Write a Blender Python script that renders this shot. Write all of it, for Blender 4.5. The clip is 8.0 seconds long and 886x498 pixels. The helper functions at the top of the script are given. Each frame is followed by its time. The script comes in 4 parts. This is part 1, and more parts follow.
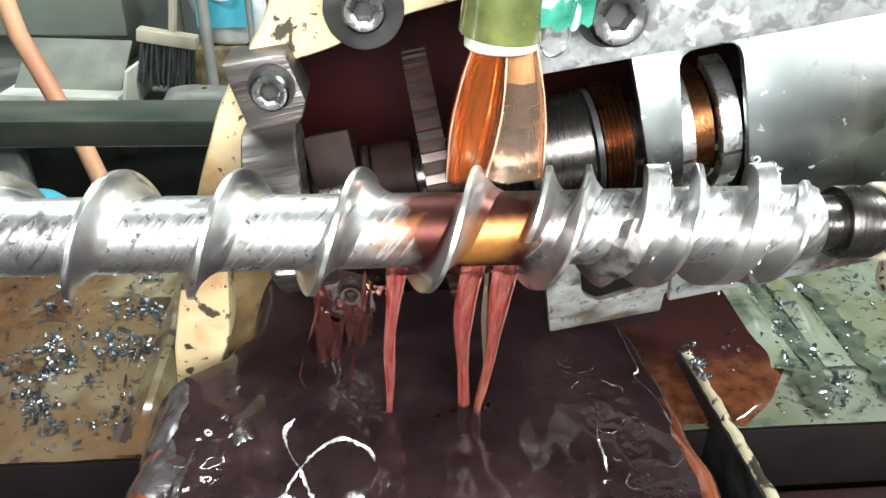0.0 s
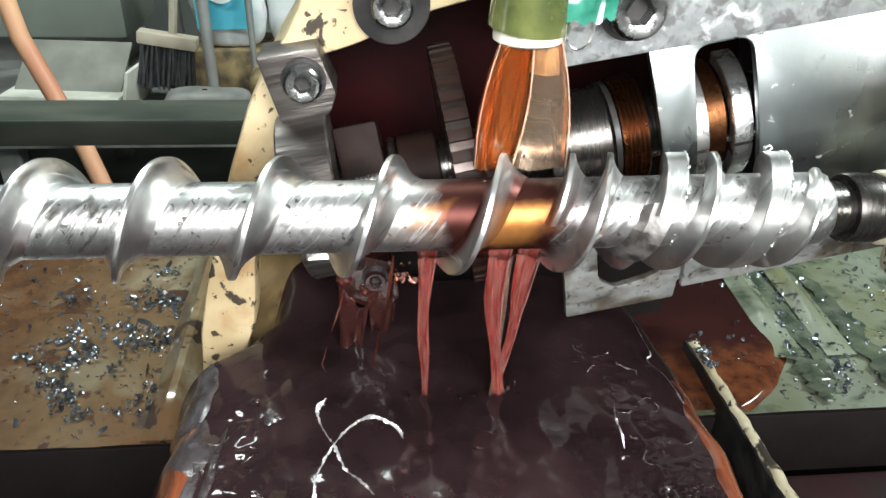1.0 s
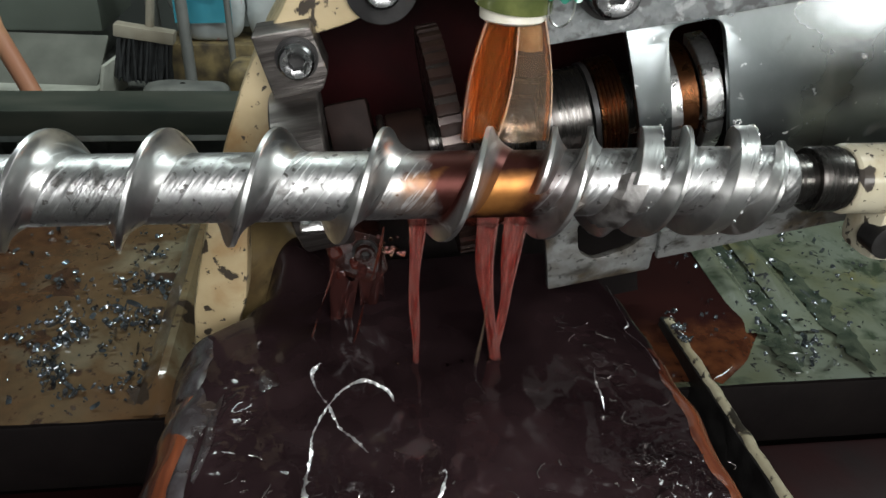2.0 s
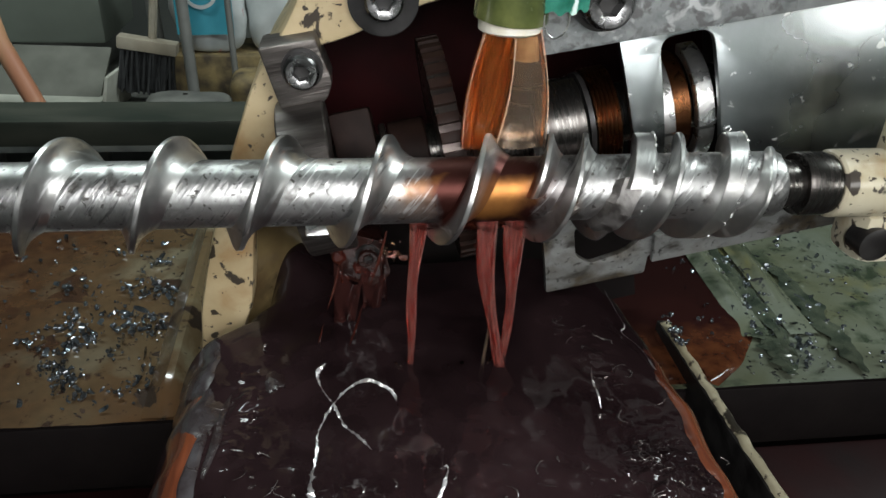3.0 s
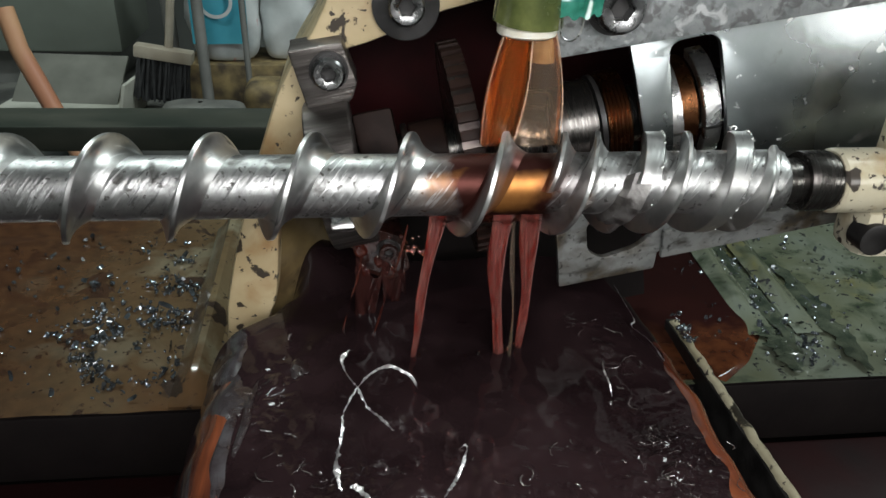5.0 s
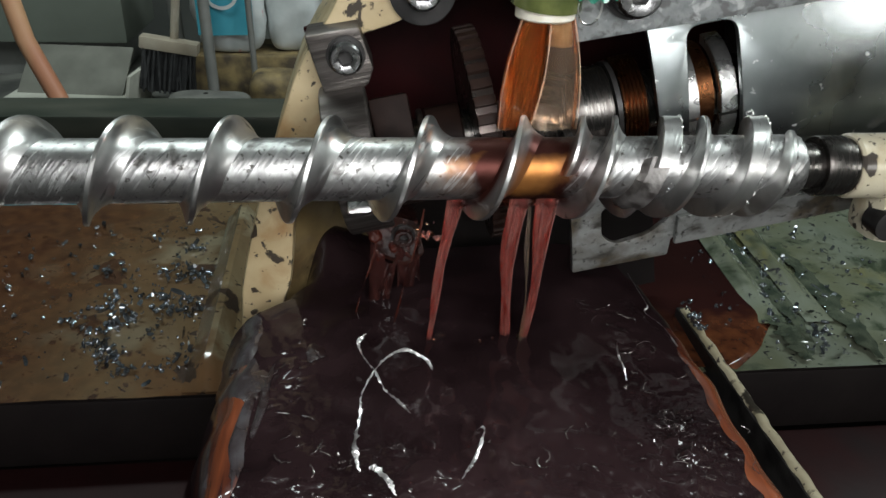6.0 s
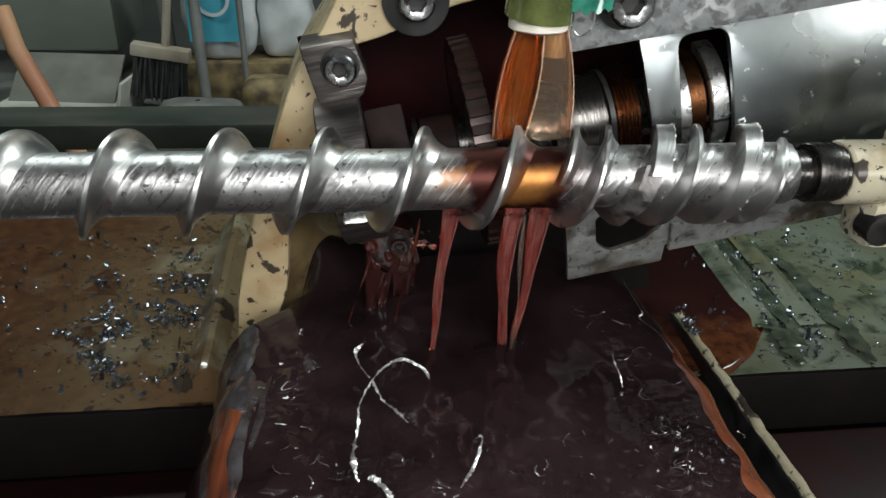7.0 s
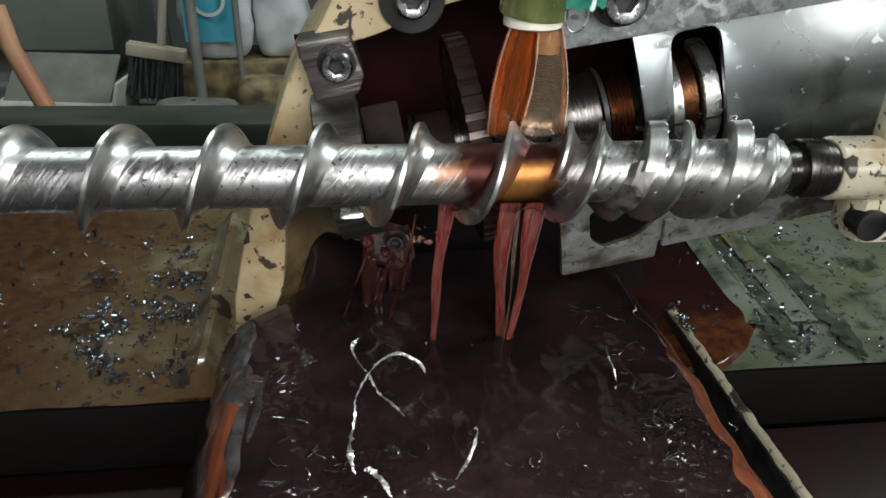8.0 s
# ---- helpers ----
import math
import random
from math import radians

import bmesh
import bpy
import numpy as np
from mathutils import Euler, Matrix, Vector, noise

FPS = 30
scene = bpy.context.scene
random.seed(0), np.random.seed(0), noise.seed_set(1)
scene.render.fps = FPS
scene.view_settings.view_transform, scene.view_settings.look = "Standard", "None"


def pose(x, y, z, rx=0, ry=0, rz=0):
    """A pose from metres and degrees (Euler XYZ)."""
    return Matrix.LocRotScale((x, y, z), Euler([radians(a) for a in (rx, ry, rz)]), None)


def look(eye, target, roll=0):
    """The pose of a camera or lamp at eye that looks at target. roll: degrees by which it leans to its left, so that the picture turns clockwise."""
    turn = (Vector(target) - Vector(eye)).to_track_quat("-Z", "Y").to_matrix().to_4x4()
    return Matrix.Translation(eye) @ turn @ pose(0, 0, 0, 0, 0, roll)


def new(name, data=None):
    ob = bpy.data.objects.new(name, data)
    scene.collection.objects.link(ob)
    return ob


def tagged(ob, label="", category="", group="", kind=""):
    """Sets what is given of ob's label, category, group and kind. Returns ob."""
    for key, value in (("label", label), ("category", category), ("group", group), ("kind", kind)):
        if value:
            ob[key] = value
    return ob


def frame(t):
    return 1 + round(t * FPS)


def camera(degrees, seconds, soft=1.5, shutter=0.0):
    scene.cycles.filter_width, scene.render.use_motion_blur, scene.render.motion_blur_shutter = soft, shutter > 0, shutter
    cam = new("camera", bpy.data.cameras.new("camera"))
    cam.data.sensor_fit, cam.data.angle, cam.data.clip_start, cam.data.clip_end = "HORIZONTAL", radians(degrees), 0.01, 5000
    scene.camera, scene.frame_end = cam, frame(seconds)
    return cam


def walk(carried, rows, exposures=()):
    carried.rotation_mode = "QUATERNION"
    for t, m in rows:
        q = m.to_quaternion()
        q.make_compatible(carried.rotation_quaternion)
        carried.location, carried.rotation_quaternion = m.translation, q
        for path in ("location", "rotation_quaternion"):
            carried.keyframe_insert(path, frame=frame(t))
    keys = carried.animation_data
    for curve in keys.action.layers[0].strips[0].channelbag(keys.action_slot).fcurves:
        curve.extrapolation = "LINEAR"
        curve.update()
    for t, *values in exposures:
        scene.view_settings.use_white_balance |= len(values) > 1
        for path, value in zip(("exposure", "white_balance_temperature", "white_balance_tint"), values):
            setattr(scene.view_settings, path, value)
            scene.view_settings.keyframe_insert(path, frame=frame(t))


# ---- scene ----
cam = camera(61.8, 8.0)
METRES, EYE, TILT, LEAN, TURN = 0.11, 1.2, -30.0, -1.49, -5.01
ROWS = [
    (0.0, 0.0, 0.0, 0.0, -0.0, 0.0, 0.0),
    (0.5, -0.0564, -0.077, -0.0149, -0.11, 0.25, -0.26),
    (1.0, -0.1426, -0.1391, -0.0784, -0.5, 0.26, 0.07),
    (1.5, -0.2269, -0.2349, -0.1554, -1.27, 0.08, -0.16),
    (2.0, -0.1974, -0.2939, -0.2061, -2.26, 0.1, 0.29),
    (3.5, -0.2084, -0.4649, -0.2555, -2.17, 1.17, 0.54),
    (4.0, -0.2118, -0.5143, -0.2924, -2.15, 1.3, 0.39),
    (4.5, -0.2287, -0.5613, -0.3012, -1.85, 1.81, 0.3),
    (6.0, -0.3335, -0.5983, -0.3747, -1.4, 1.16, 0.03),
    (6.5, -0.3456, -0.5901, -0.3739, -1.79, 1.23, 0.37),
    (7.0, -0.3471, -0.6153, -0.3456, -1.91, 1.44, 0.6),
    (7.5, -0.3591, -0.6309, -0.3597, -1.93, 1.42, 0.56),
    (8.0, -0.3483, -0.6523, -0.377, -2.24, 1.51, 0.62),
]
path = [(t, pose(0, 0, EYE, TILT, LEAN, TURN) @ pose(METRES * x, METRES * y, METRES * z, 90 + pitch, roll, yaw)) for t, x, y, z, yaw, pitch, roll in ROWS]
EXPOSURES = [(0.0, 1.76), (0.5, 1.96), (0.7, 1.85), (1.0, 1.38), (1.3, 1.0), (1.5, 0.62), (2.0, 0.08), (3.5, 0.0), (4.5, 0.0), (6.0, 0.0), (8.0, 0.0)]
walk(cam, path, EXPOSURES)

# ---- world and light ----
world = bpy.data.worlds.new("world")
scene.world = world
world.use_nodes = True
world.node_tree.nodes["Background"].inputs[0].default_value = (0.58, 0.62, 0.66, 1)
world.node_tree.nodes["Background"].inputs[1].default_value = 0.09


def area(name, eye, target, sx, sy, watts, colour):
    data = bpy.data.lights.new(name, "AREA")
    data.shape, data.size, data.size_y, data.energy, data.color = "RECTANGLE", sx, sy, watts, colour
    ob = new(name, data)
    ob.matrix_world = look(eye, target)
    return ob


# unseen light, assumed from the drum's bright top corner
area("front_right_light", (1.95, -2.28, 1.80), (0.2, 0.3, 1.1), 1.0, 0.7, 24, (0.96, 0.97, 0.94))
# unseen soft light by the camera, added to brighten the screw's front
area("front_light", (0.04, -0.26, 1.30), (-0.04, 0.30, 1.01), 0.50, 0.26, 5.1, (0.96, 0.97, 0.97))
area("ceiling_light_a", (-0.6, 1.3, 2.85), (-0.6, 1.3, 0), 1.4, 0.16, 29, (0.86, 0.98, 0.96))
# unseen light added high on the right to brighten the flights' right flanks
area("right_light", (1.90, 0.45, 2.55), (0.2, 0.3, 1.0), 0.5, 1.2, 44, (0.88, 0.98, 0.97))


# ---- materials ----
def material(name, base, second=None, scale=20.0, rough=0.5, rough2=None, metal=0.0, bump=0.0, bump_scale=200.0,
             stretch=(1, 1, 1), spots=None, coat=0.0, glass=0.0, ior=1.45, glow=0.0, bleed=None, helix=0.0, low=0.35, high=0.65, bleed_axis=0):
    """Two base colours mixed by noise, bump, and up to a few layers of spots: (colour, scale, from, to, roughness, metal)."""
    m = bpy.data.materials.new(name)
    m.use_nodes = True
    nodes, links = m.node_tree.nodes, m.node_tree.links
    shader = nodes["Principled BSDF"]
    coords = nodes.new("ShaderNodeTexCoord")
    mapping = nodes.new("ShaderNodeMapping")
    mapping.inputs["Scale"].default_value = stretch
    links.new(coords.outputs["Object"], mapping.inputs[0])

    def noise_node(sc, detail=6.0, distort=0.0, source=None):
        n = nodes.new("ShaderNodeTexNoise")
        n.inputs["Scale"].default_value, n.inputs["Detail"].default_value = sc, detail
        n.inputs["Distortion"].default_value = distort
        links.new(source or mapping.outputs[0], n.inputs["Vector"])
        return n.outputs["Fac"]

    def ramp(value, a, b):
        r = nodes.new("ShaderNodeMapRange")
        r.inputs["From Min"].default_value, r.inputs["From Max"].default_value = a, b
        links.new(value, r.inputs["Value"])
        return r.outputs[0]

    def mix(fac, a, b, kind="RGBA"):
        n = nodes.new("ShaderNodeMix")
        n.data_type = kind
        k = {"RGBA": (6, 7, 2), "FLOAT": (2, 3, 0)}[kind]
        if isinstance(fac, float):
            n.inputs[0].default_value = fac
        else:
            links.new(fac, n.inputs[0])
        for slot, v in ((k[0], a), (k[1], b)):
            if isinstance(v, bpy.types.NodeSocket):
                links.new(v, n.inputs[slot])
            elif kind == "RGBA":
                n.inputs[slot].default_value = (*v, 1)
            else:
                n.inputs[slot].default_value = v
        return n.outputs[k[2]]

    grain = noise_node(scale)
    fac = ramp(grain, low, high)
    colour = mix(fac, base, second or base)
    roughness = mix(fac, float(rough), float(rough if rough2 is None else rough2), "FLOAT")
    metallic = mix(0.0, float(metal), float(metal), "FLOAT")
    for c, sc, a, b, r, me in spots or ():
        f = ramp(noise_node(sc, 5.0, 0.4, coords.outputs["Object"]), a, b)
        colour = mix(f, colour, c)
        roughness = mix(f, roughness, float(r), "FLOAT")
        metallic = mix(f, metallic, float(me), "FLOAT")
    def helical(lead):
        """Place along a screw line of this lead, and the turn about the axis."""
        sep = nodes.new("ShaderNodeSeparateXYZ")
        links.new(coords.outputs["Object"], sep.inputs[0])
        flip = nodes.new("ShaderNodeMath")
        flip.operation = "MULTIPLY"
        links.new(sep.outputs[1], flip.inputs[0])
        flip.inputs[1].default_value = -1.0
        turn = nodes.new("ShaderNodeMath")
        turn.operation = "ARCTAN2"
        links.new(flip.outputs[0], turn.inputs[0])
        links.new(sep.outputs[2], turn.inputs[1])
        along = nodes.new("ShaderNodeMath")
        along.operation = "MULTIPLY_ADD"
        links.new(turn.outputs[0], along.inputs[0])
        along.inputs[1].default_value = lead / math.tau
        links.new(sep.outputs[0], along.inputs[2])
        return along.outputs[0], turn.outputs[0]

    if bleed:
        c, centre, width, r, me = bleed
        sep = nodes.new("ShaderNodeSeparateXYZ")
        links.new(coords.outputs["Object"], sep.inputs[0])
        warp = nodes.new("ShaderNodeMath")
        warp.operation = "MULTIPLY_ADD"
        links.new(noise_node(60.0, 3.0, 0.0, coords.outputs["Object"]), warp.inputs[0])
        warp.inputs[1].default_value = 0.035
        links.new(sep.outputs[bleed_axis], warp.inputs[2])
        off = nodes.new("ShaderNodeMath")
        off.operation = "SUBTRACT"
        links.new(warp.outputs[0], off.inputs[0])
        off.inputs[1].default_value = centre + 0.0175
        mag = nodes.new("ShaderNodeMath")
        mag.operation = "ABSOLUTE"
        links.new(off.outputs[0], mag.inputs[0])
        f = ramp(mag.outputs[0], width, width - (0.030 if helix else 0.6 * width))
        if helix:
            flat = nodes.new("ShaderNodeVectorMath")
            flat.operation = "MULTIPLY"
            links.new(coords.outputs["Object"], flat.inputs[0])
            flat.inputs[1].default_value = (0, 1, 1)
            size = nodes.new("ShaderNodeVectorMath")
            size.operation = "LENGTH"
            links.new(flat.outputs[0], size.inputs[0])
            crest = nodes.new("ShaderNodeMath")
            crest.operation = "MULTIPLY"
            links.new(f, crest.inputs[0])
            links.new(ramp(size.outputs["Value"], 0.0255, 0.0178), crest.inputs[1])
            f = crest.outputs[0]
        film = f
        depth = ramp(noise_node(90.0, 4.0), 0.35, 0.65)
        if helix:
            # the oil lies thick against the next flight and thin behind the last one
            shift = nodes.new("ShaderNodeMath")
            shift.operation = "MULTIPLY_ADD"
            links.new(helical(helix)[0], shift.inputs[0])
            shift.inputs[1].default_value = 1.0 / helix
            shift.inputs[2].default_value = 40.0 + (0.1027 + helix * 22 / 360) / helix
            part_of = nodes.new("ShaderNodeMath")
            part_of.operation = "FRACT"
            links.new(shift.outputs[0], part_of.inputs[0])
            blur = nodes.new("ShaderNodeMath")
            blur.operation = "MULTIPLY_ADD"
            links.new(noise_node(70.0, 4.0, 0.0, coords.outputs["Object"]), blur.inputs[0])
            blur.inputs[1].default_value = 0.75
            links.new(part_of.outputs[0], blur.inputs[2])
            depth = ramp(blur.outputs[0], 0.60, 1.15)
            # darker on top and below: thick oil, plus shade and reflections put into colour
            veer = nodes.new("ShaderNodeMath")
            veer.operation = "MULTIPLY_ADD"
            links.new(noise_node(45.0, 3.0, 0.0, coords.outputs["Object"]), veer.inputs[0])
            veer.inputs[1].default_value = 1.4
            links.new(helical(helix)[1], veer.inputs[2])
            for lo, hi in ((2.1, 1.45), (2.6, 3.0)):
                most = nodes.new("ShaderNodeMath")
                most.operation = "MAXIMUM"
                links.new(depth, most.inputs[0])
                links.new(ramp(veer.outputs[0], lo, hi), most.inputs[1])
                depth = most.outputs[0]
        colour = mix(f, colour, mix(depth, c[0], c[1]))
        roughness = mix(f, roughness, float(r), "FLOAT")
        metallic = mix(f, metallic, float(me), "FLOAT")
    links.new(colour, shader.inputs["Base Color"])
    links.new(roughness, shader.inputs["Roughness"])
    links.new(metallic, shader.inputs["Metallic"])
    shader.inputs["Coat Weight"].default_value = coat
    shader.inputs["Coat Roughness"].default_value = 0.06
    shader.inputs["Transmission Weight"].default_value = glass
    shader.inputs["IOR"].default_value = ior
    if glow:
        links.new(colour, shader.inputs["Emission Color"])
        shader.inputs["Emission Strength"].default_value = glow
    streak = None
    if helix:
        along, turn = helical(helix * 1.5)
        both = nodes.new("ShaderNodeCombineXYZ")
        links.new(along, both.inputs[0])
        slow = nodes.new("ShaderNodeMath")
        slow.operation = "MULTIPLY"
        links.new(turn, slow.inputs[0])
        slow.inputs[1].default_value = 0.0022
        links.new(slow.outputs[0], both.inputs[1])
        streak = noise_node(420.0, 4.0, 0.0, both.outputs[0])
        bare = nodes.new("ShaderNodeMath")
        bare.operation = "MULTIPLY"
        links.new(ramp(streak, 0.58, 0.63), bare.inputs[0])
        links.new(ramp(film, 1.0, 0.25), bare.inputs[1])
        mark = bare.outputs[0]
        roughness = mix(mark, roughness, 0.42, "FLOAT")
        colour = mix(mark, colour, mix(0.25, mix(ramp(noise_node(30.0, 2.0), 0.4, 0.6), (0.10, 0.10, 0.10), (0.9, 0.9, 0.9)), colour))
        links.new(colour, shader.inputs["Base Color"])
        links.new(roughness, shader.inputs["Roughness"])
    if bump:
        b = nodes.new("ShaderNodeBump")
        b.inputs["Strength"].default_value, b.inputs["Distance"].default_value = bump, 0.001
        height = noise_node(bump_scale)
        if streak:
            height = mix(ramp(film, 0.0, 1.7), mix(0.8, height, streak, "FLOAT"), 0.5, "FLOAT")
        links.new(height, b.inputs["Height"])
        links.new(b.outputs[0], shader.inputs["Normal"])
    return m


STEEL = material("turned_steel", (0.50, 0.50, 0.495), (0.30, 0.30, 0.295), 60, 0.34, 0.48, 1.0, 0.6, 300, (2, 1, 1),
                 spots=[((0.10, 0.095, 0.09), 80, 0.54, 0.68, 0.5, 0.9), ((0.08, 0.075, 0.07), 260, 0.60, 0.66, 0.45, 0.8)],
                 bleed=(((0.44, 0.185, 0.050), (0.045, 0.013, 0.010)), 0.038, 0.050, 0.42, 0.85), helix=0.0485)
FLIGHT = material("polished_flight_steel", (0.66, 0.66, 0.65), (0.46, 0.46, 0.45), 45, 0.28, 0.41, 1.0, 0.28, 260, (2, 1, 1),
                  spots=[((0.22, 0.21, 0.20), 60, 0.62, 0.76, 0.42, 0.9)],
                  bleed=(((0.38, 0.16, 0.06), (0.07, 0.02, 0.016)), 0.038, 0.050, 0.30, 0.75), helix=0.0485)
BRIGHT = material("bright_steel", (0.72, 0.72, 0.71), (0.5, 0.5, 0.49), 120, 0.22, 0.38, 1.0, 0.3, 400)
BRUSHED = material("brushed_steel", (0.165, 0.15, 0.14), (0.06, 0.052, 0.048), 40, 0.34, 0.5, 0.85, 0.5, 120, (0.5, 1, 7))
DARK_STEEL = material("oily_dark_steel", (0.10, 0.085, 0.075), (0.04, 0.03, 0.028), 50, 0.22, 0.4, 0.8, 0.3, 200)
BOLT = material("bolt_steel", (0.26, 0.26, 0.26), (0.12, 0.12, 0.12), 150, 0.2, 0.35, 1.0, 0.2, 300)
BLACK = material("plain_black", (0.012, 0.011, 0.011), (0.03, 0.028, 0.027), 60, 0.3, 0.5, 0.2, 0.3, 200)
HOUSING = material("grey_metal_housing", (0.29, 0.31, 0.31), (0.19, 0.21, 0.21), 18, 0.24, 0.33, 1.0, 0.10, 200,
                   spots=[((0.12, 0.12, 0.11), 34, 0.63, 0.68, 0.45, 0.6), ((0.60, 0.61, 0.60), 110, 0.68, 0.72, 0.4, 0.8)])
GUARD = material("stained_pale_metal", (0.42, 0.43, 0.42), (0.26, 0.27, 0.262), 40, 0.34, 0.48, 0.55, 0.3, 200,
                 spots=[((0.10, 0.080, 0.055), 30, 0.46, 0.62, 0.3, 0.3), ((0.06, 0.055, 0.048), 60, 0.54, 0.70, 0.4, 0.3), ((0.03, 0.028, 0.025), 190, 0.58, 0.70, 0.4, 0.3)])
CAST = material("scratched_cast_metal", (0.36, 0.375, 0.375), (0.20, 0.215, 0.215), 90, 0.32, 0.5, 0.5, 1.0, 150,
                spots=[((0.13, 0.13, 0.13), 150, 0.48, 0.60, 0.5, 0.3), ((0.60, 0.61, 0.61), 70, 0.60, 0.66, 0.4, 0.6)])
BROWNED = material("oil_browned_steel", (0.026, 0.014, 0.011), (0.012, 0.007, 0.006), 40, 0.45, 0.6, 0.0, 0.3, 120, ior=1.18)
COLLAR = material("oily_collar_steel", (0.12, 0.115, 0.108), (0.065, 0.058, 0.054), 60, 0.2, 0.35, 0.95, 0.08, 120, (8, 1, 1))
TORN = material("torn_steel", (0.11, 0.10, 0.095), (0.26, 0.25, 0.24), 160, 0.40, 0.55, 0.9, 0.35, 350)
COPPER = material("oil_stained_copper", (0.19, 0.078, 0.032), (0.08, 0.031, 0.015), 120, 0.24, 0.38, 1.0, 0.2, 300)
CREAM = material("chipped_cream_paint", (0.55, 0.45, 0.28), (0.38, 0.29, 0.16), 18, 0.32, 0.5, 0.0, 0.35, 120,
                 spots=[((0.30, 0.17, 0.07), 22, 0.56, 0.72, 0.3, 0.0), ((0.045, 0.035, 0.025), 55, 0.615, 0.635, 0.35, 0.1), ((0.05, 0.04, 0.03), 150, 0.62, 0.65, 0.35, 0.1)])
DOG_CREAM = material("chipped_pale_cream_paint", (0.60, 0.56, 0.43), (0.45, 0.40, 0.28), 26, 0.28, 0.45, 0.0, 0.4, 90, coat=0.3,
                     spots=[((0.30, 0.20, 0.09), 30, 0.58, 0.72, 0.3, 0.0), ((0.06, 0.05, 0.042), 60, 0.60, 0.62, 0.3, 0.2), ((0.05, 0.04, 0.03), 190, 0.62, 0.65, 0.3, 0.1)])
WORN_CREAM = material("worn_cream_edge", (0.42, 0.38, 0.27), (0.27, 0.235, 0.15), 40, 0.3, 0.5, 0.0, 0.4, 120,
                      spots=[((0.03, 0.026, 0.02), 48, 0.57, 0.60, 0.3, 0.1), ((0.04, 0.03, 0.025), 150, 0.60, 0.64, 0.3, 0.1)])
TRAY = material("oily_cream_paint", (0.175, 0.140, 0.078), (0.095, 0.064, 0.032), 9, 0.14, 0.28, 0.0, 0.5, 60,
                spots=[((0.115, 0.056, 0.025), 5.2, 0.48, 0.64, 0.10, 0.0), ((0.23, 0.21, 0.14), 17, 0.55, 0.66, 0.25, 0.0), ((0.03, 0.025, 0.02), 24, 0.60, 0.63, 0.3, 0.1), ((0.03, 0.025, 0.02), 130, 0.61, 0.67, 0.3, 0.1)],
                bleed=(((0.072, 0.033, 0.016), (0.042, 0.019, 0.011)), -0.55, 0.48, 0.10, 0.0), coat=0.5)
GREEN_TRAY = material("oily_grey_green_paint", (0.125, 0.142, 0.115), (0.07, 0.075, 0.04), 11, 0.13, 0.3, 0.0, 0.5, 70,
                      spots=[((0.15, 0.135, 0.04), 13, 0.60, 0.72, 0.12, 0.0), ((0.03, 0.04, 0.025), 24, 0.54, 0.66, 0.15, 0.0), ((0.02, 0.02, 0.02), 120, 0.62, 0.68, 0.25, 0.1)], coat=0.5)
# cream darkened for the shaded web and to dim its reflection in the pool
WEB = material("darkened_cream_paint", (0.20, 0.145, 0.065), (0.06, 0.036, 0.016), 22, 0.3, 0.45, 0.0, 0.3, 90, coat=0.3,
               spots=[((0.03, 0.02, 0.012), 30, 0.55, 0.68, 0.25, 0.0)])
# dark tone for the oil, and for the shade under the screw
SHADED_OILY_LUG = material("shaded_oily_steel", (0.048, 0.016, 0.012), (0.016, 0.006, 0.005), 70, 0.14, 0.3, 0.3, 0.4, 120, coat=1.0)
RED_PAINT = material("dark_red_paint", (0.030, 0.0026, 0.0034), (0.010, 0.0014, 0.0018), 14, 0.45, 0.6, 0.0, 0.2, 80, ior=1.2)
OIL = material("dark_cutting_oil", (0.0085, 0.0046, 0.0053), (0.022, 0.0122, 0.0134), 16, 0.045, 0.09, 0.0, 1.0, 34, ior=1.36)
BROWN_OIL = material("brown_oil_film", (0.0085, 0.0035, 0.0035), (0.015, 0.005, 0.0045), 10, 0.06, 0.1, 0.0, 0.3, 40,
                     bleed=(((0.085, 0.029, 0.012), (0.034, 0.011, 0.006)), 0.392, 0.060, 0.08, 0.0), bleed_axis=1)
# the grey spots stand for reflected light on the shallow oil
ORANGE_OIL = material("orange_oil_film", (0.20, 0.056, 0.022), (0.026, 0.009, 0.009), 30, 0.05, 0.12, 0.0, 0.6, 50, (4, 0.30, 1), coat=0.6,
                      spots=[((0.10, 0.075, 0.080), 26, 0.60, 0.70, 0.12, 0.0)])
AMBER = material("amber_oil", (1.0, 0.56, 0.30), (1.0, 0.60, 0.34), 12, 0.01, 0.015, 0.0, 0.0, 50, (4, 4, 0.15), glass=1.0, ior=1.3, coat=1.0)
DEEP_AMBER = material("deep_amber_oil", (1.0, 0.30, 0.07), (1.0, 0.58, 0.24), 13, 0.02, 0.03, 0.0, 0.0, 60, (8, 8, 0.06), glass=0.86, ior=1.38, coat=1.0)
CLEAR_OIL = material("clear_oil_film", (1.0, 0.80, 0.62), (0.98, 0.70, 0.50), 40, 0.015, 0.02, 0.0, 0.3, 50, (5, 5, 0.3), glass=0.96, ior=1.14, coat=1.0)
# pale oil for tubes that stand for highlights on the falling sheets
GLINT_OIL = material("glint_oil", (1.0, 0.66, 0.46), (1.0, 0.76, 0.6), 60, 0.02, 0.03, 0.0, 0.1, 60, (5, 5, 0.3), glass=0.70, ior=1.45, coat=1.0)
PINK_OIL = material("frothy_pink_oil", (0.50, 0.070, 0.052), (0.84, 0.33, 0.27), 26, 0.02, 0.04, 0.0, 0.3, 40, (9, 9, 0.05), glass=0.80, ior=1.40, coat=1.0, low=0.40, high=0.64)
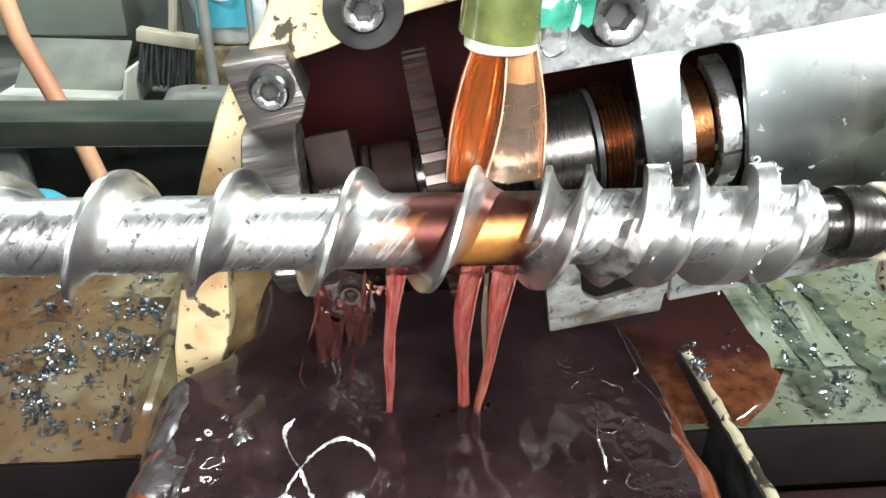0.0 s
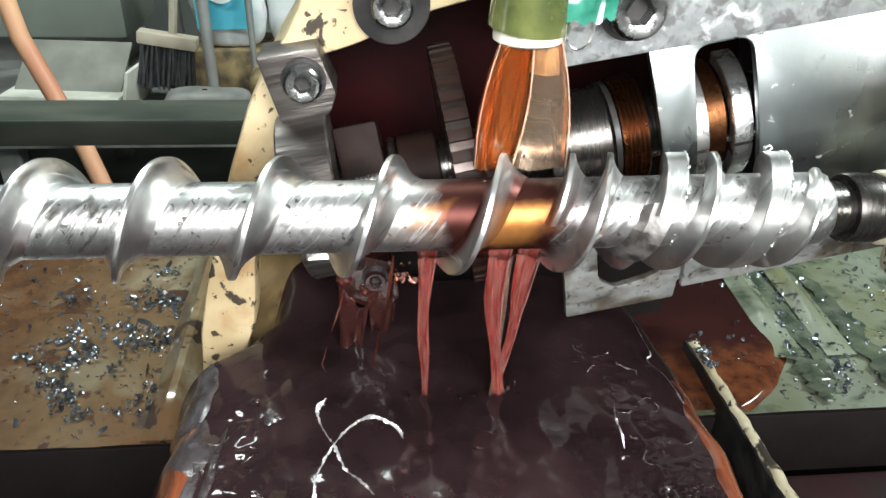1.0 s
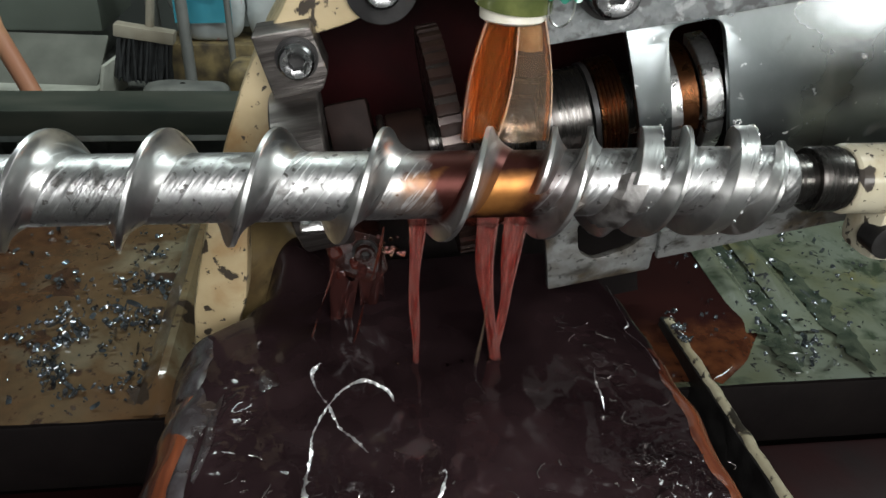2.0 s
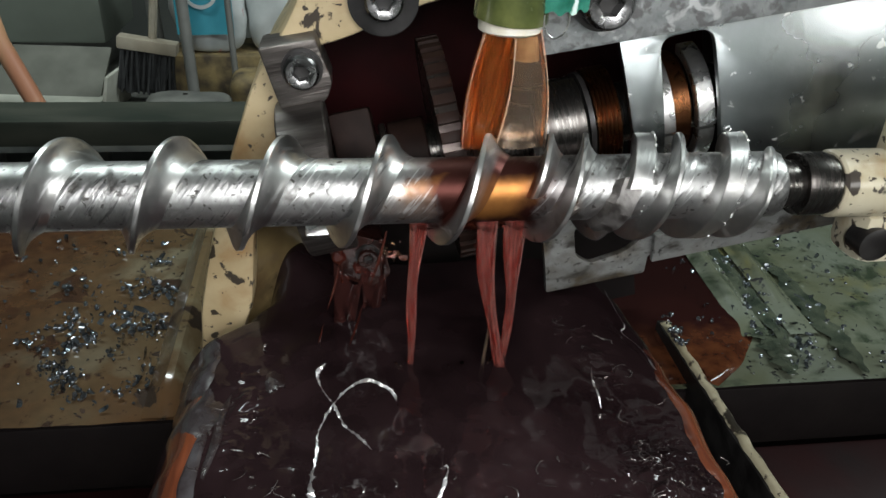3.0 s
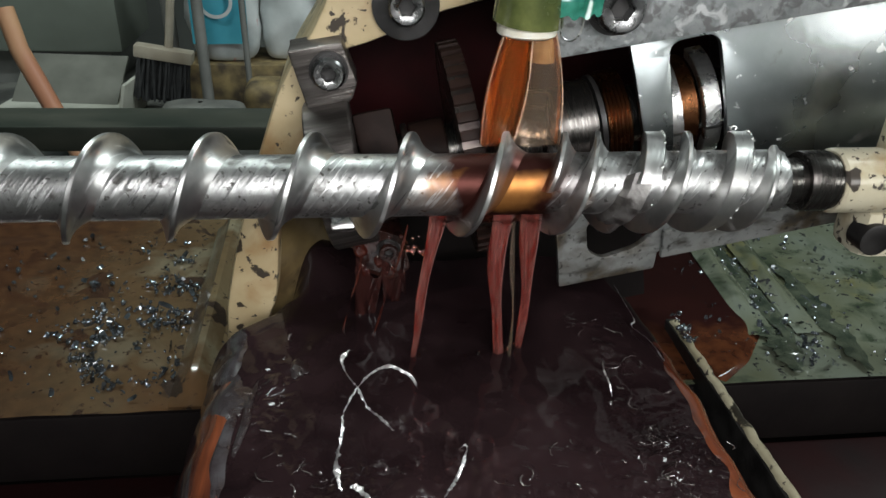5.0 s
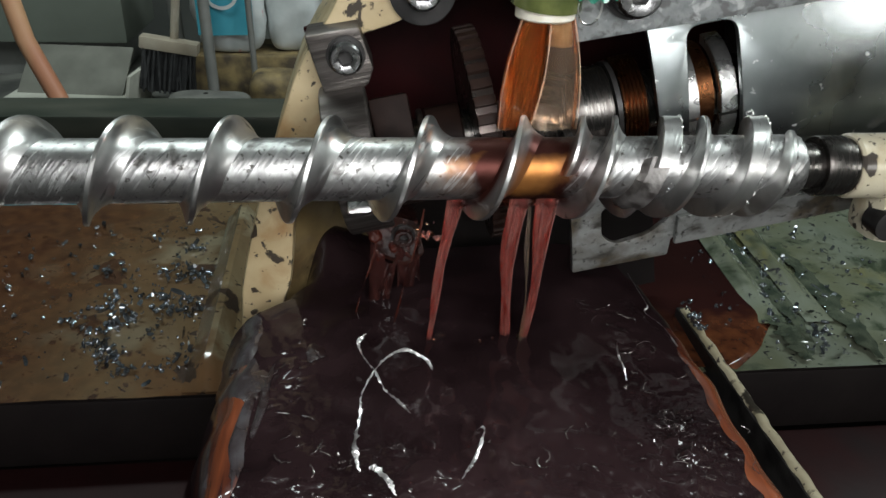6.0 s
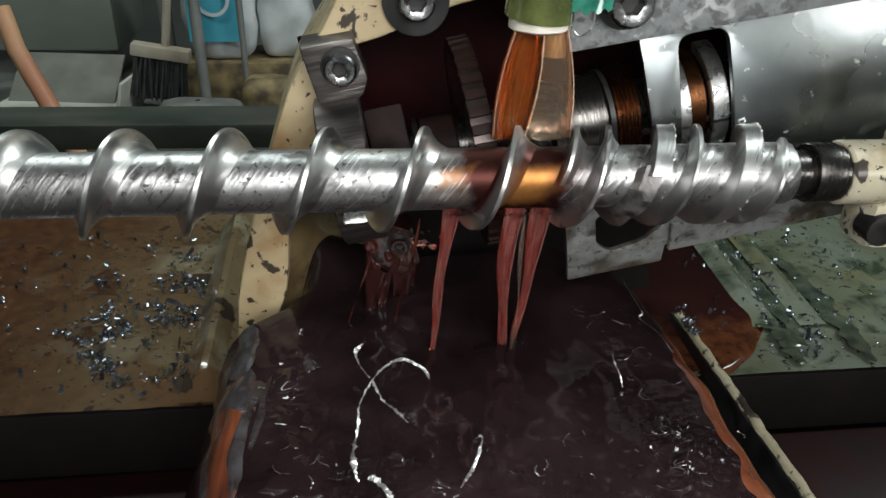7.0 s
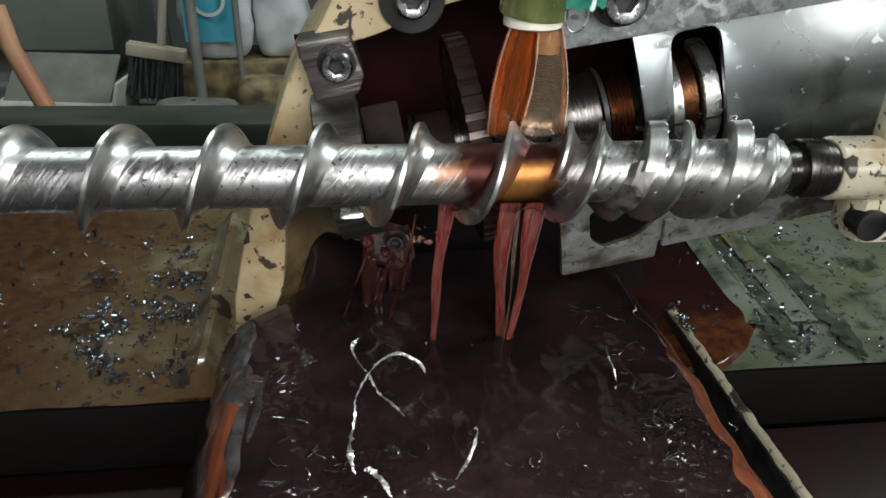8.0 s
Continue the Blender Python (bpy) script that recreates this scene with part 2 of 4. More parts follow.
RED_OIL = material("deep_red_oil", (0.030, 0.005, 0.004), (0.085, 0.019, 0.011), 50, 0.03, 0.06, 0.0, 0.3, 60, glass=0.3, ior=1.4, coat=1.0)
LILAC_OIL = material("pale_lilac_oil", (0.70, 0.30, 0.27), (0.85, 0.50, 0.46), 60, 0.03, 0.06, 0.0, 0.2, 60, (10, 10, 0.3), glass=0.85, ior=1.4, coat=1.0)
MOUTH_TAN = material("mouth_reflection_tan", (0.62, 0.40, 0.20), (0.42, 0.24, 0.10), 90, 0.05, 0.1, 0.0, 0.3, 90, glass=0.45, ior=1.3, coat=1.0)
SMEAR = material("red_oil_smear", (0.12, 0.040, 0.034), (0.028, 0.010, 0.010), 40, 0.06, 0.14, 0.0, 0.4, 60, (5, 5, 0.6), glass=0.65, ior=1.35, coat=1.0)
# grey painted in for bright reflections on the oil
GREY_SHEEN = material("grey_sheen", (0.062, 0.057, 0.061), (0.018, 0.009, 0.009), 60, 0.14, 0.3, 0.0, 0.8, 90, coat=0.6)
WET_GREEN = material("wet_green_sludge", (0.022, 0.030, 0.022), (0.062, 0.072, 0.050), 60, 0.08, 0.2, 0.0, 1.0, 120, coat=0.8)
WHITE_PLASTIC = material("white_plastic", (0.74, 0.72, 0.64), (0.6, 0.56, 0.44), 60, 0.35, 0.5, 0.0, 0.2, 200)
HOSE = material("yellow_green_hose", (0.115, 0.130, 0.042), (0.045, 0.058, 0.018), 70, 0.15, 0.28, 0.0, 0.6, 120, coat=0.8)
GREEN_FILM = material("green_plastic_film", (0.008, 0.085, 0.055), (0.04, 0.21, 0.15), 90, 0.12, 0.2, 0.0, 0.8, 90, coat=0.8)
WIRE = material("bright_wire", (0.7, 0.7, 0.68), (0.5, 0.5, 0.5), 100, 0.25, 0.3, 1.0)
CHIP = material("wet_steel_chip", (0.20, 0.23, 0.25), (0.04, 0.045, 0.05), 90, 0.10, 0.2, 0.7, coat=1.0)
CURL = material("oil_coated_shaving", (0.34, 0.31, 0.30), (0.05, 0.03, 0.03), 120, 0.12, 0.25, 0.7, coat=0.8)
WHITE_CHIP = material("bright_swarf", (0.92, 0.92, 0.91), (0.55, 0.55, 0.55), 260, 0.25, 0.4, 0.8)
PEWTER = material("near_black_surface", (0.012, 0.0095, 0.009), (0.007, 0.005, 0.005), 20, 0.4, 0.55, 0.0, 0.4, 90, ior=1.3)
RAIL_RED = material("dark_red_rail", (0.018, 0.0040, 0.0042), (0.007, 0.0032, 0.0034), 9, 0.4, 0.55, 0.0, 0.3, 90, ior=1.25)
BAR_PAINT = material("dark_green_bar", (0.022, 0.028, 0.022), (0.050, 0.052, 0.040), 14, 0.34, 0.5, 0.0, 0.3, 60, (0.4, 1, 1))
CONCRETE = material("stained_concrete", (0.13, 0.13, 0.12), (0.06, 0.06, 0.055), 3, 0.7, 0.85, 0.0, 0.3, 40)
WALL = material("grey_plaster", (0.19, 0.20, 0.185), (0.12, 0.13, 0.12), 2, 0.8, 0.9, 0.0, 0.2, 30)
GREY_GREEN = material("grey_green_cabinet_paint", (0.23, 0.26, 0.22), (0.18, 0.20, 0.17), 4, 0.45, 0.6, 0.0, 0.1, 60)
CARD = material("dusty_white_board", (0.62, 0.62, 0.55), (0.42, 0.42, 0.36), 8, 0.7, 0.8, 0.0, 0.2, 40)
GREY_CARD = material("grey_board", (0.21, 0.21, 0.18), (0.14, 0.14, 0.12), 9, 0.7, 0.8, 0.0, 0.2, 40)
STICK = material("red_brown_wood", (0.50, 0.22, 0.13), (0.62, 0.36, 0.2), 8, 0.45, 0.6, 0.0, 0.2, 30, (1, 1, 0.2))
PALE_WOOD = material("pale_worn_wood", (0.46, 0.41, 0.33), (0.34, 0.29, 0.22), 12, 0.6, 0.75, 0.0, 0.3, 60)
BRISTLE = material("black_bristle", (0.015, 0.015, 0.016), (0.035, 0.035, 0.036), 60, 0.7, 0.8, 0.0, 0.6, 200)
TEAL = material("teal_printed_sack", (0.05, 0.30, 0.40), (0.08, 0.38, 0.48), 9, 0.4, 0.55, 0.0, 0.4, 30)
SACK = material("white_woven_sack", (0.66, 0.68, 0.68), (0.45, 0.48, 0.48), 10, 0.5, 0.65, 0.0, 0.6, 30,
                spots=[((0.55, 0.08, 0.09), 7, 0.62, 0.66, 0.5, 0.0)])
PIPE = material("grey_pipe", (0.26, 0.26, 0.245), (0.17, 0.17, 0.16), 9, 0.4, 0.5, 0.2, 0.1, 60)
RUBBISH = material("brown_rubbish", (0.30, 0.22, 0.10), (0.08, 0.06, 0.04), 20, 0.6, 0.8, 0.0, 0.6, 40)
BRICK_GREY = material("dull_grey_stuff", (0.20, 0.20, 0.18), (0.09, 0.09, 0.085), 9, 0.6, 0.8, 0.0, 0.6, 40)


# ---- mesh helpers ----
def link(name, bm, mat, parent=None, label="", smooth=None):
    me = bpy.data.meshes.new(name)
    bmesh.ops.recalc_face_normals(bm, faces=bm.faces)
    if smooth:
        for e in bm.edges:
            e.smooth = len(e.link_faces) == 2 and e.calc_face_angle(0) < radians(smooth)
        for f in bm.faces:
            f.smooth = True
    bm.to_mesh(me)
    bm.free()
    me.materials.append(mat)
    ob = new(name, me)
    if parent:
        ob.parent = parent
    return tagged(ob, label=label)


def part(name, bm, mat, parent, label="", smooth=35):
    return link(name, bm, mat, parent, label, smooth)


def empty(name, m, label, category, group="", kind=""):
    ob = new(name)
    ob.empty_display_size = 0.01
    ob.matrix_world = m
    return tagged(ob, label, category, group, kind)


def box(sx, sy, sz, at=(0, 0, 0), bevel=0.0, bm=None, m=None):
    bm = bm or bmesh.new()
    made = bmesh.ops.create_cube(bm, size=1, matrix=(m or Matrix()) @ Matrix.Translation(at) @ Matrix.Diagonal((sx, sy, sz, 1)))
    if bevel:
        edges = list({e for v in made["verts"] for e in v.link_edges})
        bmesh.ops.bevel(bm, geom=edges, offset=bevel, segments=2, affect="EDGES", profile=0.6)
    return bm


def lathe(profile, n=48, axis="X", bm=None, m=None, closed=False):
    """Turn (along, radius) pairs about the axis."""
    bm = bm or bmesh.new()
    m = m or Matrix()
    rings = []
    for a, r in profile:
        ring = []
        for i in range(n):
            p = math.tau * i / n
            v = {"X": (a, -r * math.sin(p), r * math.cos(p)), "Y": (r * math.cos(p), a, r * math.sin(p)),
                 "Z": (r * math.cos(p), r * math.sin(p), a)}[axis]
            ring.append(bm.verts.new(m @ Vector(v)))
        rings.append(ring)
    pairs = list(zip(rings, rings[1:])) + ([(rings[-1], rings[0])] if closed else [])
    for a, b in pairs:
        for i in range(n):
            bm.faces.new((a[i], a[(i + 1) % n], b[(i + 1) % n], b[i]))
    if not closed:
        bm.faces.new(rings[0])
        bm.faces.new(rings[-1])
    return bm


def tube(points, radius, n=10, bm=None, taper=None, squash=1.0):
    """A round bar along points; radius may be a list."""
    bm = bm or bmesh.new()
    pts = [Vector(p) for p in points]
    rings = []
    side = None
    for i, p in enumerate(pts):
        d = (pts[min(i + 1, len(pts) - 1)] - pts[max(i - 1, 0)]).normalized()
        if side is None:
            side = d.orthogonal().normalized()
        side = (side - d * side.dot(d)).normalized()
        up = d.cross(side)
        r = radius[i] if isinstance(radius, (list, tuple)) else radius
        rings.append([bm.verts.new(p + side * r * math.cos(math.tau * k / n) + up * r * squash * math.sin(math.tau * k / n)) for k in range(n)])
    for a, b in zip(rings, rings[1:]):
        for k in range(n):
            bm.faces.new((a[k], a[(k + 1) % n], b[(k + 1) % n], b[k]))
    bm.faces.new(rings[0])
    bm.faces.new(rings[-1])
    return bm


def rounded(points, radius=0.0, steps=5):
    """A closed outline with its corners rounded; a point may carry its own radius as a third number."""
    out = []
    n = len(points)
    for i in range(n):
        p = Vector(points[i][:2])
        r = points[i][2] if len(points[i]) > 2 else radius
        a, b = Vector(points[i - 1][:2]) - p, Vector(points[(i + 1) % n][:2]) - p
        r = min(r, a.length * 0.49, b.length * 0.49)
        if r < 1e-5:
            out.append(tuple(p))
            continue
        s, e = p + a.normalized() * r, p + b.normalized() * r
        for k in range(steps + 1):
            t = k / steps
            out.append(tuple(s * (1 - t) ** 2 + p * 2 * t * (1 - t) + e * t * t))
    return out


def plate(outer, holes, depth, bevel=0.0, cuts=()):
    """A plate from outlines in (x, z), front at y = 0, going back by depth; cuts: z values where it may bend."""
    data = bpy.data.curves.new("outline", "CURVE")
    data.dimensions, data.fill_mode, data.extrude = "2D", "BOTH", depth / 2 - bevel
    data.bevel_depth, data.bevel_resolution, data.offset = bevel, 1, -bevel
    for loop in (outer, *holes):
        s = data.splines.new("POLY")
        s.points.add(len(loop) - 1)
        s.use_cyclic_u = True
        for q, p in zip(s.points, loop):
            q.co = (p[0], p[1], 0, 1)
    ob = bpy.data.objects.new("outline", data)
    scene.collection.objects.link(ob)
    me = bpy.data.meshes.new_from_object(ob.evaluated_get(bpy.context.evaluated_depsgraph_get()))
    bpy.data.objects.remove(ob)
    bpy.data.curves.remove(data)
    bm = bmesh.new()
    bm.from_mesh(me)
    bpy.data.meshes.remove(me)
    bmesh.ops.remove_doubles(bm, verts=bm.verts, dist=1e-6)
    for v in bm.verts:
        v.co = Vector((v.co.x, depth / 2 - v.co.z, v.co.y))
    for c in cuts:
        bmesh.ops.bisect_plane(bm, geom=bm.verts[:] + bm.edges[:] + bm.faces[:], plane_co=(0, 0, c), plane_no=(0, 0, 1))
    return bm


def sheet(nx, ny, fn):
    """A grid of faces; fn maps (0..1, 0..1) to a place."""
    bm = bmesh.new()
    g = [[bm.verts.new(fn(i / nx, j / ny)) for i in range(nx + 1)] for j in range(ny + 1)]
    for j in range(ny):
        for i in range(nx):
            bm.faces.new((g[j][i], g[j][i + 1], g[j + 1][i + 1], g[j + 1][i]))
    return bm


def cap_screw(m, r, name="cap_screw", shadow_ring=True, label="socket head cap screw of dark steel", mat=None):
    """A socket head cap screw whose head faces local -y."""
    ob = empty(name, m, label, "bolt", "cap screws of the milling head")
    bm = bmesh.new()
    n, h = 36, r * 1.1
    prof = [(r * 0.98, 0), (r, -0.1 * h), (r, -0.85 * h), (r * 0.88, -h), (r * 0.60, -h)]
    rings = []
    for rad, y in prof:
        rings.append([bm.verts.new((rad * math.cos(math.tau * i / n), y, rad * math.sin(math.tau * i / n))) for i in range(n)])
    for y in (-h * 0.95, -0.25 * h):
        ring = []
        for i in range(n):
            p = math.tau * i / n
            k = (p % (math.pi / 3)) - math.pi / 6
            rad = 0.50 * r * math.cos(math.pi / 6) / math.cos(k)
            ring.append(bm.verts.new((rad * math.cos(p), y, rad * math.sin(p))))
        rings.append(ring)
    for a, b in zip(rings, rings[1:]):
        for i in range(n):
            bm.faces.new((a[i], a[(i + 1) % n], b[(i + 1) % n], b[i]))
    bm.faces.new(rings[-1])
    bm.faces.new(rings[0])
    part("head", bm, mat or BOLT, ob)
    # black disc put in for the shade inside the socket
    part("socket", lathe([(-0.30 * h, 0.52 * r), (-0.26 * h, 0.52 * r)], 6, "Y"), BLACK, ob, "hexagonal socket floor, blackened for the shade inside", smooth=None)
    # flat black ring painted round the head as its shadow
    if shadow_ring:
        part("shadow_ring", lathe([(0.0006, r * 1.22), (-0.0012, r * 1.22), (-0.0012, r * 1.0), (0.0006, r * 1.0)], 36, "Y", closed=True), BLACK, ob, "black ring painted as the screw head's shadow")
    return ob


# ---- the room ----
def room():
    tagged(link("floor", box(7, 7, 0.1, (0, 1, -0.05)), CONCRETE), "oil-stained grey concrete workshop floor", "floor", kind="structure")
    # walls and ceiling are assumed, closing the room so the metal has surroundings
    for name, size, at in (("wall_north", (7, 0.1, 3), (0, 4.0, 1.5)), ("wall_south", (7, 0.1, 3), (0, -2.4, 1.5)),
                           ("wall_east", (0.1, 6.3, 3), (3.4, 0.8, 1.5)), ("wall_west", (0.1, 6.3, 3), (-3.4, 0.8, 1.5))):
        tagged(link(name, box(*size, at), WALL), "assumed dull grey workshop wall", "wall", kind="structure")
    # frame added round the unseen front-right light; the window itself is assumed
    win = empty("window_1", pose(1.95, -2.32, 1.80), "assumed window frame, out of view, round the front-right light", "window", kind="structure")
    for sx, sz, at in ((1.1, 0.06, (0, 0, 0.52)), (1.1, 0.06, (0, 0, -0.52)), (0.06, 0.98, (0.52, 0, 0)), (0.06, 0.98, (-0.52, 0, 0))):
        part("window_frame", box(sx, 0.05, sz, at, 0.004), PIPE, win)
    tagged(link("ceiling", box(7, 7, 0.1, (0, 1, 3.06)), WALL), "assumed grey workshop ceiling, out of view", "ceiling", kind="structure")


room()

# ---- the screw being cut ----
AXIS_Y, AXIS_Z = 0.276, 1.0495
PITCH = 0.0485


def flight(bm, x_top, pitch, start, stop, root, tip_of, land_of, foot_of, lean=0.75, steps=40):
    """A helical rib; angles in degrees from the top towards the front; x falls as the angle grows."""
    n = int((stop - start) / 360 * steps * 1.6)
    rows = []
    for i in range(n + 1):
        a = start + (stop - start) * i / n
        x = x_top - pitch * a / 360
        tip, land, foot = tip_of(a), land_of(a), foot_of(a)
        h = tip - root
        back = foot * (lean(a) if callable(lean) else lean)
        prof = [(-land - back, root - 0.0006), (-land - back * 0.58, root + h * 0.17), (-land - back * 0.32, root + h * 0.38), (-land - back * 0.16, root + h * 0.60), (-land - back * 0.06, root + h * 0.80), (-land, tip - 0.0004), (-land + 0.0004, tip),
                (land - 0.0004, tip), (land, tip - 0.0004), (land + foot * 0.06, root + h * 0.80), (land + foot * 0.16, root + h * 0.60), (land + foot * 0.32, root + h * 0.38), (land + foot * 0.58, root + h * 0.17), (land + foot * 1.0, root - 0.0006)]
        p = radians(a)
        rows.append([bm.verts.new((x + d, -r * math.sin(p), r * math.cos(p))) for d, r in prof])
    for a, b in zip(rows, rows[1:]):
        for k in range(len(a) - 1):
            bm.faces.new((a[k], a[k + 1], b[k + 1], b[k]))
    bm.faces.new(rows[0])
    bm.faces.new(rows[-1])


def feed_screw():
    ob = empty("feed_screw", pose(0, AXIS_Y, AXIS_Z), "bright steel extruder screw with deep helical flights, wet with oil", "screw")
    xs = [-0.75, -0.30, -0.02, 0.06, 0.09, 0.13, 0.185, 0.190, 0.1915, 0.1915]
    rs = [0.0159, 0.0159, 0.0159, 0.0159, 0.0162, 0.0166, 0.0170, 0.0166, 0.0155, 0.0010]
    prof = []
    for (x0, r0), (x1, r1) in zip(zip(xs, rs), zip(xs[1:], rs[1:])):
        k = max(1, int((x1 - x0) / 0.008))
        prof += [(x0 + (x1 - x0) * i / k, r0 + (r1 - r0) * i / k) for i in range(k)]
    prof.append((xs[-1], rs[-1]))
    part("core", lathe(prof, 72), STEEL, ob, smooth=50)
    x0 = -0.1027 - PITCH * 22 / 360
    bm = bmesh.new()
    turns = (0.187 - x0) / PITCH
    late = -360 * (0.075 - x0) / PITCH
    flight(bm, x0, PITCH, -360 * turns - 20, 360 * 13, 0.0158, lambda a: 0.02700 - 0.009 * max(0, 1 - (a + 360 * turns + 20) / 120),
           lambda a: 0.0014 if a > late else 0.0013, lambda a: 0.0108 if a > late else 0.0060,
           lambda a: 0.28 if a > late else 0.5)
    part("main_flight", bm, FLIGHT, ob, "thin bright main flight", smooth=38)
    xb = 0.1183
    bm = bmesh.new()
    flight(bm, xb, 0.0472, -360 * 1.4, 68, 0.0160, lambda a: 0.0268, lambda a: 0.0050, lambda a: 0.0040, 0.3)
    wide = part("barrier_flight", bm, FLIGHT, ob, "wide-topped barrier flight with burred edges", smooth=38)
    bm = bmesh.new()
    flight(bm, xb, 0.0472, 118, 440, 0.0155, lambda a: 0.0268 - 0.007 * max(0, 1 - (a - 118) / 40) - 0.007 * max(0, 1 - (440 - a) / 60), lambda a: 0.0013, lambda a: 0.0060, 0.5)
    part("cut_flight", bm, FLIGHT, ob, "freshly cut thin flight", smooth=38)
    # the torn end of the wide land
    bm = bmesh.new()
    rows = []
    for i in range(10):
        t = i / 9
        deg = 54 + 104 * t
        a = radians(deg)
        xm = xb - 0.0015 - 0.0472 * deg / 360
        row = []
        for k in range(6):
            q = k / 5
            d = (-0.0085 + 0.0150 * q) * (1 - 0.25 * t)
            r = 0.0192 + 0.0072 * q ** 0.8 - 0.0016 * t + (0.0012 if i < 1 else 0) + 0.0012 * noise.noise((i * 0.7, k * 1.4, 4.0))
            if k in (0, 5):
                r = 0.0162
            row.append(bm.verts.new((xm + d + 0.0009 * noise.noise((i * 0.8, k, 9.0)), -r * math.sin(a), r * math.cos(a))))
        rows.append(row)
    for a, b in zip(rows, rows[1:]):
        for k in range(5):
            bm.faces.new((a[k], a[k + 1], b[k + 1], b[k]))
    bm.faces.new(rows[0])
    bm.faces.new(rows[-1])
    part("torn_edge", bm, TORN, ob, "torn ragged end of the wide flight", smooth=14)
    # burrs on the land's edge
    rng = random.Random(4)
    for i in range(120):
        a = -500 + 610 * rng.random()
        bm = bmesh.new()
        bmesh.ops.create_icosphere(bm, subdivisions=1, radius=0.0002 + 0.0004 * rng.random())
        for v in bm.verts:
            v.co *= 1 + 0.6 * rng.random()
        ob2 = part("burr", bm, BRIGHT, wide, smooth=None)
        p, r = radians(a), 0.0270
        ob2.location = (xb - 0.0472 * a / 360 + 0.0046, -r * math.sin(p), r * math.cos(p))
    bm = tube([(0.0014 * math.cos(q) * (1 + q / 30), 0.0002 * q, 0.0014 * math.sin(q)) for q in [i * 0.5 for i in range(22)]], 0.00028, 6)
    curl = part("burr", bm, BRIGHT, wide, "curled burr")
    curl.location = (0.1650, 0.008, 0.0268)
    return ob


screw = feed_screw()

# ---- the milling head ----
TILT_HEAD = 12.0
C = Vector((0.030, 0.356, 1.039))
HEAD = pose(*C, 0, -TILT_HEAD, 0)


def milling_head():
    ob = empty("milling_head", HEAD, "cream milling head casting with dark red opening and metal guard", "machine head")
    outer = rounded([(-0.196, -0.20), (-0.186, -0.12), (-0.1754, -0.0844), (-0.1621, -0.0555), (-0.1496, -0.0306), (-0.1216, 0.0197), (-0.1108, 0.0368), (-0.1014, 0.0522), (-0.089, 0.067),
                     (-0.0735, 0.0821), (-0.0612, 0.0968), (-0.030, 0.16), (0.45, 0.16), (0.45, 0.0745), (0.06, 0.083), (0.003, 0.0795), (-0.039, 0.0707),
                     (-0.066, 0.068), (-0.078, 0.048), (-0.094, 0.010), (-0.1258, -0.0387), (-0.1329, -0.0627), (-0.1413, -0.0875), (-0.1501, -0.10), (-0.160, -0.13), (-0.168, -0.20)], 0.006)
    bm = plate(outer, [], 0.11, 0.003)
    bmesh.ops.translate(bm, verts=bm.verts, vec=(0, 0.014, 0))
    part("casting", bm, CREAM, ob, "chipped cream-painted casting")
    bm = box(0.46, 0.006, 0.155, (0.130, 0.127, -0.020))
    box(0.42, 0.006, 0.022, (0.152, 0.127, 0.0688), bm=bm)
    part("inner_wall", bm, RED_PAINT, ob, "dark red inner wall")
    # near-black panel added behind foot and slot, standing for shade inside the opening
    part("dark_backing", box(0.29, 0.006, 0.17, (0.005, 0.120, -0.135)), PEWTER, ob, "near-black panel added for the opening's dark depth")
    # cream web inside the opening
    bm = sheet(16, 12, lambda a, b: (-0.186 + (0.110 - 0.06 * b) * a + 0.055 * b, 0.030 + 0.075 * a ** 1.6, -0.15 + 0.125 * b))
    part("inner_web", bm, WEB, ob, "curved web inside the opening, its cream darkened")
    # the bar across the top
    bm = box(0.42, 0.05, 0.060, (0.260, -0.018, 0.0855), 0.004)
    bmesh.ops.rotate(bm, verts=bm.verts, cent=(0.04, 0, 0.05), matrix=Matrix.Rotation(radians(1.8), 3, "Y"))
    part("top_bar", bm, CAST, ob, "scratched grey cast bar")
    part("bolt_recess", lathe([(-0.008, 0.0195), (0.004, 0.0195), (0.004, 0.0185), (-0.007, 0.0185), (-0.004, 0.0180), (-0.004, 0.001)], 40, "Y", m=HEAD.inverted() @ pose(-0.004, 0.374, 1.1215)), BLACK, ob, "black recess round the bolt")
    # spindle guard
    outline = rounded([(0.0985, 0.062), (0.1015, 0.0), (0.098, -0.040), (0.1584, -0.040), (0.1584, -0.086), (0.40, -0.10), (0.40, 0.075), (0.158, 0.0645)], 0.001)
    foot = rounded([(0.098, -0.0404), (0.046, -0.042), (0.0470, -0.1015), (0.1112, -0.1025), (0.1119, -0.086), (0.158, -0.086), (0.158, -0.0404)], 0.002)
    window = rounded([(0.1205, 0.049, 0.008), (0.1495, 0.049, 0.008), (0.151, -0.035, 0.004), (0.118, -0.035, 0.004)])
    slot = rounded([(0.0650, -0.050), (0.1085, -0.048), (0.1098, -0.0668), (0.0965, -0.0782), (0.0745, -0.0818), (0.0655, -0.072)], 0.0045)
    for outer_line, hole, mat, name, label in ((outline, window, HOUSING, "spindle_drum", "polished grey metal drum with a rounded window"),
                                               (foot, slot, GUARD, "guard_foot", "stained pale metal foot with a slot")):
        bm = plate(outer_line, [hole], 0.005, 0.0006, [k * 0.006 for k in range(-17, 13)])
        for v in bm.verts:
            v.co.y += 0.315 - C.y + (v.co.z + 0.01) ** 2 / 0.42
        part(name, bm, mat, ob, label, smooth=25)
